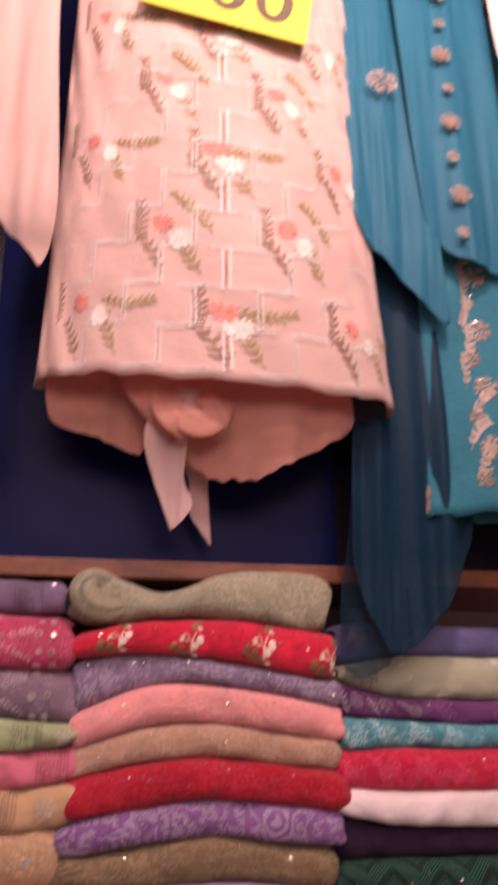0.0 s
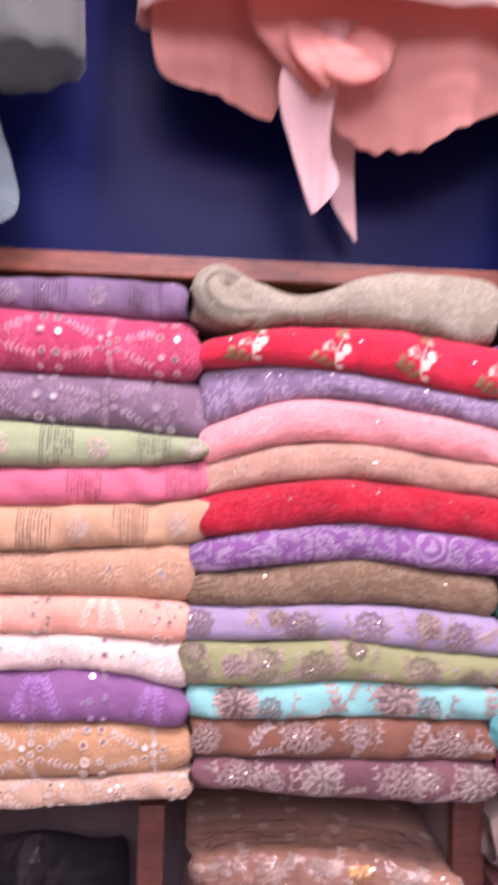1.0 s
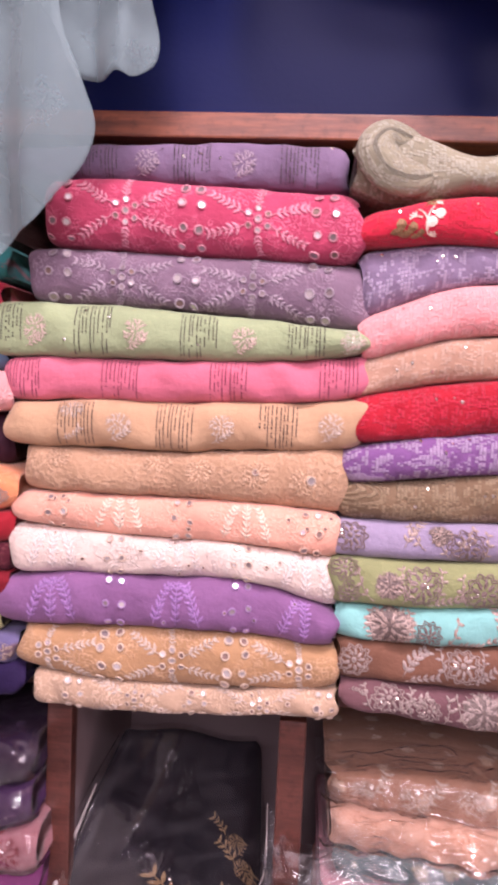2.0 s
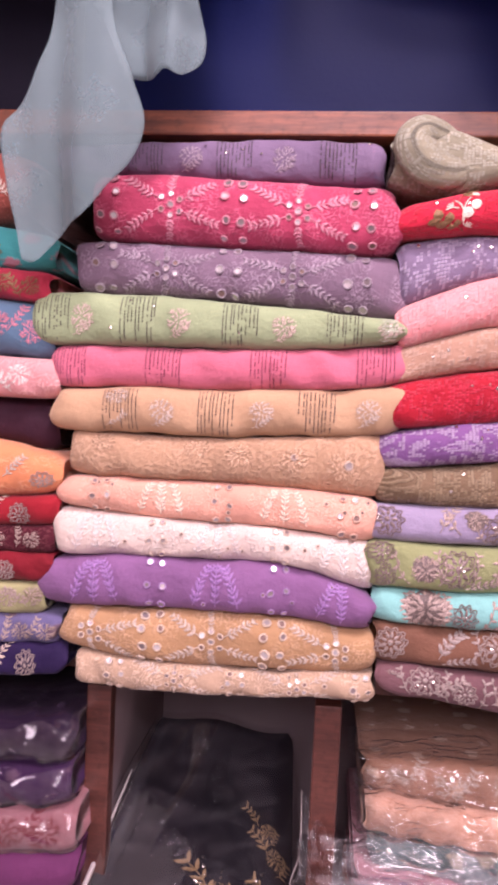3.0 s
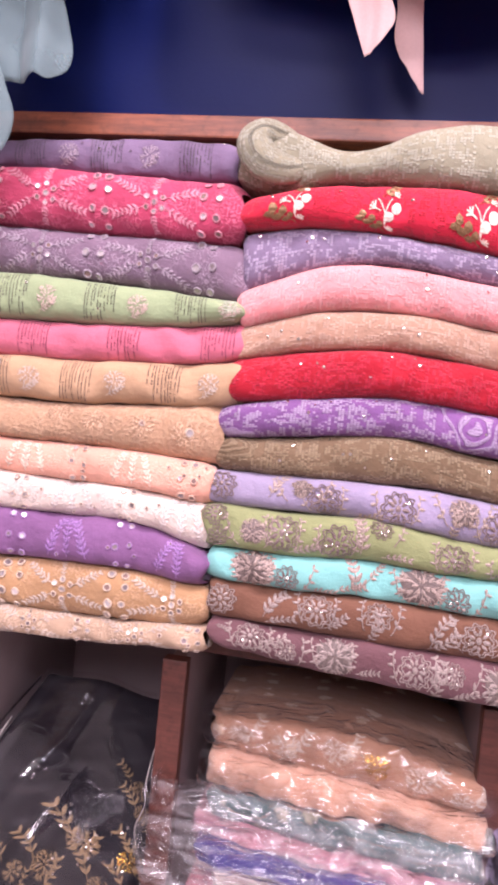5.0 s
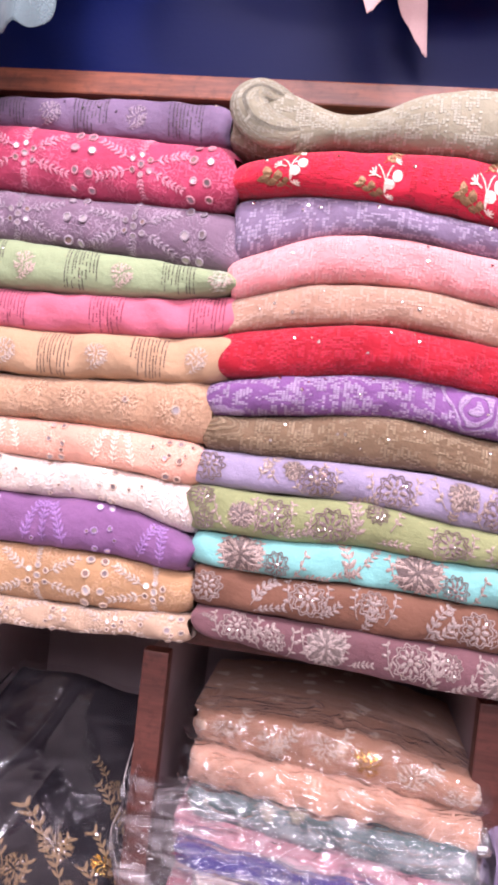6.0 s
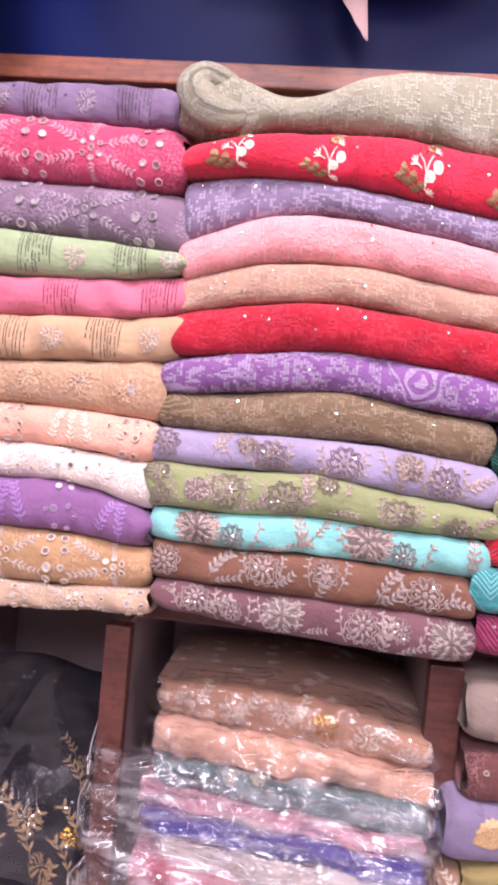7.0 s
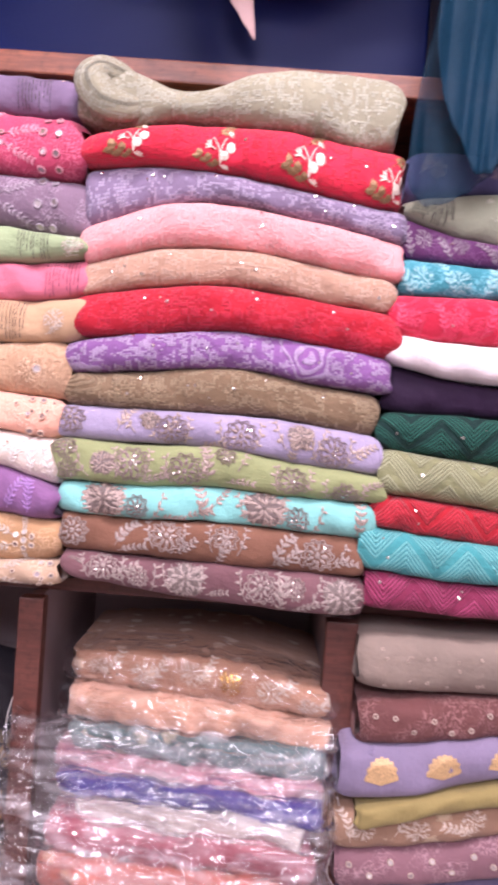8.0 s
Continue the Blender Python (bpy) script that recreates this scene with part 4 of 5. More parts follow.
# beaded flower suits
def beaded(key, rosettes=(), peonies=(), sprigs=(), r=0.0165, thread=SILVER, outline=SILVER):
    s = Stitcher(key)
    for u, h, k in rosettes:
        bloom = s.figure("beaded_flower", u, h, rosette(r * k, s.rnd), outline)
        for _ in range(4):
            foil = s.mirror(u + s.rnd.uniform(-0.6, 0.6) * r * k / s.fold.length, h + s.rnd.uniform(-0.3, 0.3), 0.0014, SEQ, 0.5, "sequin")
            foil.parent = bloom
            foil.matrix_parent_inverse = Matrix.Identity(4)
    for u, h, k in peonies:
        ground = [(0.86 * r * k * (1 + 0.12 * math.sin(5 * a)) * math.cos(a), 0.8 * r * k * (1 + 0.12 * math.sin(5 * a)) * math.sin(a)) for a in (6.2832 * q / 20 for q in range(20))]
        rings = [[(x * f, y * f) for x, y in ground] for f in (1.0, 0.6, 0.3)]
        mesh_poly = [[rings[q][j], rings[q][(j + 1) % 20], rings[q + 1][(j + 1) % 20], rings[q + 1][j]] for q in range(2) for j in range(20)] + [rings[2]]
        s.figure("stitched_ground", u, h, mesh_poly, GROUND, 0.0004, 0.0001, True)
        s.figure("beaded_flower", u, h, peony(r * k, s.rnd), thread, 0.0009)
    for u, h, a, size in sprigs:
        s.figure("leaf_spray", u, h, sprig(size * 1.2, a, s.rnd.uniform(-0.6, 0.6), s.rnd, 4, 0.42), thread)
    for u, h, k in tuple(rosettes) + tuple(peonies):
        if not 0.08 < u < 0.92:
            continue
        for side in (-1, 1):
            lean = 1.57 - side * s.rnd.uniform(0.5, 1.0)
            pts, vine = curve_stroke(side * r * 0.8, -r * 0.9, lean, r * 2.0, side * 0.8, 0.0011)
            for q in pts[2::2]:
                vine.append(leaf(*q, 0.006, 0.0028, lean + 0.9))
                vine.append(leaf(*q, 0.006, 0.0028, lean - 0.9))
            s.figure("vine", u, h, vine, thread)
    return s


BEAD = thread_stuff("taupe_bead_thread", (0.24, 0.17, 0.16), 0.3, 0.42)
BRONZE_T = thread_stuff("bronze_thread", (0.42, 0.32, 0.28), 0.3, 0.45)
beaded("B9", ((0.05, 0.2, 1), (0.36, -0.1, 1.05), (0.57, -0.05, 1.05), (0.85, -0.15, 0.95)), ((0.29, 0.35, 0.7), (0.75, 0.35, 0.9)), ((0.21, 0.4, 1.2, 0.024), (0.73, -0.35, 1.4, 0.022), (0.48, -0.6, 0.4, 0.02), (0.94, 0.0, 0.4, 0.022)), outline=BEAD, thread=BRONZE_T)
beaded("B10", ((0.04, 0.55, 0.75), (0.05, -0.4, 0.7), (0.24, 0.1, 1.1), (0.40, -0.15, 1.1), (0.72, -0.05, 1.0), (0.88, -0.45, 0.9), (0.52, 0.6, 0.7)), ((0.155, 0.0, 0.8),), ((0.48, 0.1, 1.3, 0.03), (0.56, -0.35, 0.4, 0.022), (0.3, -0.5, 0.3, 0.024), (0.95, 0.2, 0.8, 0.022)), outline=BEAD, thread=BRONZE_T)
beaded("B11", ((0.255, -0.2, 0.75), (0.755, -0.25, 0.75)), ((0.15, 0.05, 1.45), (0.65, 0.1, 1.45)), ((0.47, 0.1, 1.5, 0.032), (0.44, -0.45, 0.3, 0.024), (0.955, 0.05, 1.3, 0.03), (0.36, -0.6, 0.3, 0.02), (0.52, 0.3, 0.6, 0.02)), outline=BEAD, thread=BRONZE_T)
beaded("B12", ((0.05, 0.1, 1.0), (0.36, 0.25, 1.05), (0.55, 0.3, 0.85), (0.85, 0.0, 1.05)), (), ((0.21, 0.2, 1.2, 0.026), (0.24, -0.4, 0.5, 0.024), (0.42, -0.3, 0.2, 0.02), (0.55, -0.45, 0.9, 0.026), (0.72, 0.1, 1.4, 0.03), (0.75, -0.5, 0.3, 0.026), (0.93, -0.1, 0.3, 0.022)))
beaded("B13", ((0.14, 0.2, 1.0), (0.255, -0.1, 0.7), (0.655, 0.1, 1.0), (0.77, 0.2, 0.6)), ((0.41, 0.1, 1.3), (0.92, 0.0, 1.35)), ((0.2, 0.0, 0.5, 0.028), (0.51, -0.4, 0.2, 0.018), (0.73, -0.3, 1.2, 0.028), (0.8, -0.6, 0.3, 0.022), (0.045, 0.5, 0.2, 0.012)))
s = Stitcher("B2")
for u, h in ((0.17, 0.1), (0.435, -0.1), (0.71, 0.0), (0.975, -0.1)):
    s.figure("berry_spray", u, h - 0.05, berry_spray(0.034, s.rnd), CREAM_T)
    s.figure("gold_leaf", u + 0.012, h + 0.55, sprig(0.02, 0.6, 0.4, s.rnd, 2, 0.6), GOLD_T)
    s.figure("gold_leaf", u - 0.02, h - 0.6, sprig(0.028, 2.2, 0.4, s.rnd, 2, 0.75), GOLD_T)
s = Stitcher("C15")
for u in (0.12, 0.30, 0.48, 0.68, 0.88):
    fan = [[(0.0, -0.009)] + [((0.0155 + 0.0025 * abs(math.sin(9 * a))) * math.cos(a), (0.0155 + 0.0025 * abs(math.sin(9 * a))) * math.sin(a) - 0.007) for a in (0.1 + 0.0735 * k for k in range(41))]]
    s.figure("shell_motif", u, 0.15, fan, SHELL_T)
s = Stitcher("C2")
for u in (0.06, 0.13):
    s.figure("sequin_line_block", u, 0.0, line_block(0.02, s.arc * 0.5, s.rnd), LINE_T, 0.0005, 0.0003)
s = Stitcher("C13")
hole = mirror_mesh("eyelet", PALE, EYELET)
for k in range(34):
    s.mirror(0.08 + (k % 12) * 0.075 + s.rnd.uniform(-0.02, 0.02), s.rnd.choice((0.35, 0.1, -0.5)) + s.rnd.uniform(-0.15, 0.15), 0.0016, hole, name="eyelet")
s = Stitcher("C14")
for k in range(16):
    s.mirror(0.05 + k * 0.06, s.rnd.uniform(-0.3, 0.4), 0.0026, hole, name="eyelet")
s = Stitcher("C18")
small = mirror_mesh("mirror_C18", PALE, MIRROR)
for k in range(16):
    s.mirror(0.04 + k * 0.06, 0.35 - 0.45 * (k % 2), 0.003, small)
for key, flowers in (("D7", (0.985,)), ("D8", (0.93,)), ("D10", (0.9,)), ("D13", (0.93,)), ("D2", (0.86,))):
    s = Stitcher(key)
    for u in flowers:
        s.figure("beaded_flower", u - 0.03, -0.2, rosette(0.011, s.rnd), GOLD_T if key in ("D2",) else SILVER)
        s.figure("leaf_spray", u - 0.1, 0.1, sprig(0.03, 0.6, 0.5, s.rnd, 5), PALE)

for key, hue, spots, size in (
    ("D1", PALE, (0.9, 0.97), 0.009), ("D3", GOLD_T, (0.78, 0.87, 0.95), 0.010), ("D4", PINK_T, (0.76, 0.86, 0.95), 0.012), ("D5", WHITE_T, (0.8, 0.9), 0.012),
    ("D9", BRONZE_T, (0.84, 0.94), 0.009), ("D11", BRONZE_T, (0.8, 0.9, 0.97), 0.011), ("D12", BRONZE_T, (0.8, 0.9, 0.97), 0.010), ("D16", RED_PRINT, (0.72, 0.82, 0.92), 0.016),
    ("C1", GREY_T, (0.1, 0.3), 0.009), ("C3", GREY_T, (0.08, 0.2, 0.33), 0.009), ("C4", PALE_BLUE, (0.07, 0.2, 0.34, 0.48), 0.012), ("C5", CRIMSON_T, (0.08, 0.22, 0.36, 0.5), 0.011),
    ("C16", PALE, (0.62, 0.75), 0.009), ("C17", PALE, (0.08, 0.24, 0.4, 0.56), 0.013),
):
    s = Stitcher(key)
    for u in spots:
        s.figure("stitched_flower", u, s.rnd.uniform(-0.15, 0.2), peony(size, s.rnd), hue, 0.0005, 0.0004)
        s.figure("leaf_spray", u - 0.035, s.rnd.uniform(-0.3, 0.3), sprig(size * 2.4, s.rnd.uniform(0.6, 2.4), 0.5, s.rnd, 4, 0.36), hue, 0.0005, 0.0004)

# loose fringe at the end of the pale green suit
s = Stitcher("A4")
fringe = []
for k in range(16):
    y = (k / 15 - 0.5) * s.arc * 0.55
    fringe += stroke([(-0.010 + s.rnd.uniform(-0.003, 0.003), y), (-0.003, y + s.rnd.uniform(-0.003, 0.003)), (0.003, y + s.rnd.uniform(-0.004, 0.004))], 0.0012)
s.figure("fringe", 0.965, 0.0, fringe, thread_stuff("pale_green_thread", (0.52, 0.56, 0.42)), 0.0008, 0.0004)

# scattered foil sequins
for key, count in (("B2", 9), ("B3", 9), ("B4", 6), ("B5", 7), ("B6", 9), ("B7", 9), ("B8", 8), ("A1", 5), ("A4", 5), ("C3", 5), ("C5", 5), ("C8", 4), ("C9", 5), ("C10", 4), ("C11", 5), ("C12", 4), ("C14", 5), ("D14", 5), ("D15", 5)):
    s = Stitcher(key)
    for _ in range(count):
        s.mirror(s.rnd.uniform(0.04, 0.96), s.rnd.uniform(-0.3, 0.8), s.rnd.uniform(0.0011, 0.0019), SEQ, 0.5, "sequin")


# ---- olive scarf on top of the middle pile ----
def swept(name, path, radii, flat, seed, n=22, rings=60, squash=1.0):
    """A soft roll of cloth swept along a path, its section round to flat."""
    u = np.linspace(0, 1, rings)
    P = np.stack([smooth_through([p[k] for p in path], u) for k in range(3)], -1)
    R = smooth_through(radii, u)
    F = smooth_through(flat, u)
    T = np.gradient(P, axis=0)
    T /= np.linalg.norm(T, axis=1, keepdims=True)
    out = np.tile((0, -1.0, 0), (rings, 1))
    N = out - (out * T).sum(1, keepdims=True) * T
    N /= np.linalg.norm(N, axis=1, keepdims=True)
    B = np.cross(T, N)
    a = np.linspace(0, 2 * np.pi, n, endpoint=False)
    rip = Ripple(seed, 3.0, 30.0)
    verts, uvs = [], []
    run = np.r_[0, np.cumsum(np.linalg.norm(np.diff(P, axis=0), axis=1))]
    for i in range(rings):
        wob = 1 + 0.07 * rip(np.cos(a) * 1.4, run[i] * 1.0 + np.sin(a) * 0.02)
        for j in range(n):
            verts.append(P[i] + R[i] * wob[j] * (math.cos(a[j]) * F[i] * N[i] + math.sin(a[j]) * squash * B[i]))
            uvs.append((run[i], a[j] * 0.03))
    faces = [(i * n + j, i * n + (j + 1) % n, (i + 1) * n + (j + 1) % n, (i + 1) * n + j) for i in range(rings - 1) for j in range(n)]
    faces += [tuple(reversed(range(n))), tuple(range((rings - 1) * n, rings * n))]
    return mesh_of(name, verts, faces, uvs)


scarf = thing("folded_scarf", "pale olive brocade cloth rolled with one twisted folded-over end", "folded clothes", GROUPS["B"], (0.15, 0.1, 1.9))
SCARF = cloth("olive_brocade", lin((152, 146, 122)), "fine", lin((188, 184, 164)), seed=62, relief=1.3)
roll = Fold(-0.019, 0.315, (1.964, 1.976, 1.964, 1.954, 1.962, 1.977, 1.984, 1.986, 1.984, 1.980), (1.920, 1.912, 1.915, 1.920, 1.923, 1.921, 1.919, 1.916, 1.911, 1.906), -0.012, 77, 1.4)
under(part("rolled_cloth", roll.body("rolled_cloth", 0.2), SCARF, None), scarf)
under(part("folded_flap", swept("folded_flap", [(0.056, 0.006, 1.938), (0.032, -0.006, 1.930), (0.010, -0.012, 1.935), (-0.002, -0.012, 1.952), (0.008, -0.006, 1.966), (0.030, 0.004, 1.964), (0.052, 0.016, 1.954)], (0.008, 0.015, 0.018, 0.018, 0.014, 0.010, 0.003), (0.8,) * 7, 5, 26, 70), SCARF, None), scarf)


# ---- hanging garments ----
def solid(ob, thick):
    mod = ob.modifiers.new("thickness", "SOLIDIFY")
    mod.thickness, mod.offset = thick, 0
    return ob


def sheet(name, levels, material, parent, seed, wave=0.006, folds=40.0, thick=0.0008, nu=36, nv=48, label="", fray=0.0):
    """Hanging cloth: levels of (z, left, right, y) from top to bottom."""
    t = np.linspace(0, 1, nv)
    Z, L, R, Y = (smooth_through([lv[k] for lv in levels], t) for k in range(4))
    u = np.linspace(0, 1, nu)
    rip, fine = Ripple(seed, folds, 4.0), Ripple(seed + 3, folds * 3, 12.0)
    X = L[:, None] + (R - L)[:, None] * u[None, :]
    amp = wave * (0.4 + 0.6 * t)[:, None]
    YY = Y[:, None] + amp * rip(X, Z[:, None]) + 0.25 * amp * fine(X, Z[:, None])
    ZZ = Z[:, None] + 0 * X + 0.25 * amp * fine(X + 2, Z[:, None]) + fray * fine(X * 3, 0 * X) * (t[:, None] > 0.97)
    P = np.stack([X, YY, ZZ], -1).reshape(-1, 3)
    uv = np.stack([X, ZZ], -1).reshape(-1, 2)
    ob = under(part(name, mesh_of(name, P, grid_faces(nv, nu), uv), material, None, label), parent)
    return solid(ob, thick)


class Tube:
    """A hanging kurta: a flattened tube of cloth, open at the hem."""

    def __init__(self, hem, top, cx, cy, half_hem, half_top, deep, slope, seed, drift=0.0):
        self.hem, self.top, self.cx, self.cy = hem, top, cx, cy
        self.half_hem, self.half_top, self.deep, self.slope, self.drift = half_hem, half_top, deep, slope, drift
        self.length, self.arc = half_hem * 3.0, top - hem
        self.rip, self.fine = Ripple(seed, 2.6, 5.0), Ripple(seed + 9, 16.0, 30.0)

    def ring(self, a, t):
        half = self.half_hem + (self.half_top - self.half_hem) * np.maximum(t, 0) ** 0.7
        x = self.cx + self.drift * t + half * np.sign(np.cos(a)) * np.abs(np.cos(a)) ** 0.85
        z = self.hem + (self.top - self.hem) * t + (self.slope * (x - self.cx) + 0.0035 * self.fine(a * 1.3, 0 * a)) * (1 - t)
        depth = self.deep * (1 - 0.45 * t)
        y = self.cy - depth * np.sign(np.sin(a)) * np.abs(np.sin(a)) ** 0.9
        y = y + 0.007 * self.rip(a, z) * (1.2 - t) + 0.0034 * self.fine(a, z)
        return np.stack([x, y, z], -1)

    def at(self, u, v):
        return self.ring(np.pi * (1 - u), (np.asarray(v, float) + 1) / 2)

    def v_of(self, h):
        return h

    framed = Fold.framed

    def body(self, name, n=96, rows=60):
        a = np.linspace(0, 2 * np.pi, n, endpoint=False)
        t = np.linspace(0, 1, rows)
        A, T = np.meshgrid(a, t)
        P = self.ring(A, T)
        uv = np.stack([A * self.half_hem * 0.64, P[..., 2]], -1).reshape(-1, 2)
        faces = [(i * n + j, i * n + (j + 1) % n, (i + 1) * n + (j + 1) % n, (i + 1) * n + j) for i in range(rows - 1) for j in range(n)]
        return mesh_of(name, P.reshape(-1, 3), faces, uv)


def hanging_kurta(key, label, tube, material, thick=0.0015):
    root = thing("hanging_kurta", label, "kurta", "kurtas hung over the shelving", (tube.cx, tube.cy, tube.hem))
    body = solid(under(part("kurta_body", tube.body("kurta_body"), material, None), root), thick)
    FOLDS[key] = (tube, root, body)
    # hanger above the view, hooked on the wall
    hook = swept("hanger", [(tube.cx - 0.17, tube.cy, tube.top - 0.02), (tube.cx, tube.cy, tube.top + 0.05), (tube.cx + 0.17, tube.cy, tube.top - 0.02)], (0.006, 0.008, 0.006), (1, 1, 1), 3, 10, 24)
    under(part("hanger", hook, SHELF_WOOD, None), root)
    arm = swept("hook", [(tube.cx, tube.cy, tube.top + 0.05), (tube.cx, tube.cy + 0.02, tube.top + 0.09), (tube.cx, 0.06, tube.top + 0.1)], (0.003, 0.003, 0.003), (1, 1, 1), 4, 8, 16)
    under(part("hook", arm, MIRROR, None), root)
    return root


PINK_CLOTH = lets_light_through(cloth("blush_cotton", lin((250, 216, 208)), seed=70, rough=0.7, relief=0.8), lin((250, 196, 184)), 0.4)
SALMON = lets_light_through(cloth("salmon_lining", lin((250, 188, 172)), seed=71, rough=0.7), lin((254, 172, 150)), 0.5)
SALMON_SHEER = sheer("salmon_organza", lin((250, 208, 204)), 0.62)
WHITE_SHEER = sheer("white_organza", lin((134, 156, 160)), 0.52)
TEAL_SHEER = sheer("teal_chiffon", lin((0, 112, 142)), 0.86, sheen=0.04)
# Same chiffon in one layer, its teal darkened to stand in for shade.
TEAL_SHADED = sheer("teal_chiffon_single_shaded", lin((0, 50, 74)), 0.34, sheen=0.02)
TEAL_CLOTH = cloth("teal_georgette", lin((12, 116, 138)), seed=72)
GREY_CLOTH = sheer("grey_green_organza", lin((100, 107, 100)), 0.5)

kurta = hanging_kurta("K1", "blush pink printed kurta with floral embroidery and lattice lines", Tube(2.197, 3.05, 0.158, -0.062, 0.238, 0.216, 0.065, -0.02, 81, -0.018), PINK_CLOTH)
sheet("lining", [(2.30, 0.0, 0.33, -0.07), (2.2, 0.03, 0.335, -0.08), (2.16, 0.06, 0.33, -0.075), (2.125, 0.10, 0.27, -0.06), (2.093, 0.145, 0.21, -0.05)], SALMON, kurta, 5, 0.010, 70.0, label="salmon pink lining cloth")
sheet("ribbon_end", [(2.20, 0.075, 0.135, -0.085), (2.14, 0.06, 0.118, -0.07), (2.09, 0.073, 0.113, -0.056), (2.055, 0.088, 0.125, -0.045), (2.027, 0.100, 0.104, -0.038)], SALMON_SHEER, kurta, 6, 0.006, 110.0, label="pale pink organza ribbon end", fray=0.001)
sheet("ribbon_end", [(2.16, 0.10, 0.152, -0.02), (2.10, 0.124, 0.150, -0.006), (2.06, 0.127, 0.154, 0.006), (2.020, 0.155, 0.159, 0.014)], SALMON_SHEER, kurta, 7, 0.005, 110.0, label="pale pink organza ribbon end", fray=0.001)
for swag, girth in (
    (((0.082, -0.084, 2.19), (0.098, -0.094, 2.166), (0.124, -0.097, 2.150), (0.150, -0.090, 2.160), (0.168, -0.080, 2.19)), (0.008, 0.015, 0.019, 0.016, 0.008)),
    (((0.070, -0.080, 2.195), (0.080, -0.092, 2.172), (0.096, -0.096, 2.150), (0.108, -0.088, 2.132)), (0.008, 0.014, 0.015, 0.006)),
    (((0.120, -0.076, 2.195), (0.140, -0.090, 2.180), (0.152, -0.092, 2.158), (0.150, -0.080, 2.136)), (0.007, 0.012, 0.013, 0.005)),
):
    under(part("knot", swept("knot", swag, girth, (0.22,) * len(swag), 9, 18, 40), SALMON, None, "knotted salmon cloth"), kurta)
sheet("back_hem", [(2.24, -0.068, 0.11, -0.06), (2.18, -0.064, 0.10, -0.055), (2.155, -0.05, 0.075, -0.045), (2.14, 0.005, 0.066, -0.04), (2.126, 0.048, 0.058, -0.035)], SALMON, kurta, 17, 0.008, 90.0, label="mauve pink back hem")
sheet("sleeve", [(2.95, -0.21, -0.09, -0.13), (2.73, -0.20, -0.088, -0.15), (2.46, -0.165, -0.066, -0.155), (2.39, -0.14, -0.064, -0.15), (2.35, -0.098, -0.070, -0.135), (2.328, -0.082, -0.078, -0.13)], sheer("blush_organza", lin((232, 190, 182)), 0.8), kurta, 8, 0.012, 70.0, 0.0015, label="pale pink organza sleeve")

s = Stitcher("K1")
s.arc = s.fold.arc
RED_T = thread_stuff("red_petal_thread", (0.78, 0.24, 0.20))
OLIVE_T = thread_stuff("olive_leaf_thread", (0.36, 0.25, 0.13))
BROWN_T = thread_stuff("brown_leaf_thread", (0.30, 0.17, 0.12))
LACE_T = thread_stuff("pale_lattice_thread", (0.95, 0.84, 0.78))
BEADLINE = thread_stuff("brown_lattice_thread", (0.46, 0.25, 0.19))


def daisy(r, rnd, n=12):
    return [leaf(0.16 * r * math.cos(a), 0.16 * r * math.sin(a), r * 0.86, r * 0.26, a) for a in (6.2832 * k / n + rnd.uniform(-0.1, 0.1) for k in range(n))] + [disc(0, 0, 0.2 * r)]


def round_to(x):
    """How far round the front of the kurta a place x metres beside its middle lies."""
    f = max(-0.97, min(0.97, x / 0.232))
    return 1 - math.acos(math.copysign(abs(f) ** 1.176, f)) / math.pi


for row in range(7):
    for col in range(-2, 3):
        x = col * 0.172 + (0.006 if row % 2 == 0 else -0.078) + s.rnd.uniform(-0.008, 0.008)
        if abs(x) > 0.225:
            continue
        u, h = round_to(x), -0.80 + row * 0.295 + s.rnd.uniform(-0.02, 0.02)
        if h > 0.93:
            continue
        s.figure("red_flower", round_to(x - 0.012), h + 0.04, daisy(0.016, s.rnd, 11), RED_T)
        s.figure("white_flower", round_to(x + 0.010), h - 0.015, daisy(0.018, s.rnd, 13), WHITE_T, 0.0012)
        s.figure("leaf_spray", round_to(x + 0.040), h + (0.09 if row % 2 else 0.02), sprig(0.072, 1.9 if row % 2 else -0.25, 0.5, s.rnd, 7, 0.3), OLIVE_T)
        s.figure("leaf_spray", round_to(x - 0.016), h - 0.085, sprig(0.06, 1.75, 0.4, s.rnd, 4, 0.32), BROWN_T)
        s.figure("leaf_spray", round_to(x + 0.022), h - 0.09, sprig(0.054, 2.2, -0.4, s.rnd, 4, 0.34), OLIVE_T)
        s.figure("leaf_spray", round_to(x - 0.036), h + 0.03, sprig(0.06, 1.2, 0.5, s.rnd, 5, 0.3), BROWN_T)
# lattice of stepped double lines
for row in range(14):
    for col in range(-3, 4):
        x = col * 0.086 + (0.043 if row % 2 else 0.0)
        if abs(x) > 0.215:
            continue
        u, h = round_to(x), -0.98 + row * 0.14
        tall, half = 0.06, 0.05
        cord = []
        for off in (0.0, 0.0052):
            path = [(-half, off), (-0.003 + off, off), (-0.003 + off, tall * 0.5), (-0.003 + off, tall + off), (half, tall + off)]
            fine_path = [(xa + (xb - xa) * k / 6, ya + (yb - ya) * k / 6) for (xa, ya), (xb, yb) in zip(path, path[1:]) for k in range(6)] + [path[-1]]
            cord += stroke(fine_path, 0.0013)
        s.figure("lattice_line", u, h, cord, LACE_T, 0.0016, 0.0003)
        thread = []
        for k in range(9):
            thread += stroke([(-0.0004, 0.006 + k * 0.006), (-0.0004, 0.0095 + k * 0.006)], 0.0013)
        s.figure("lattice_line", u, h, thread, BEADLINE, 0.0014, 0.0002)

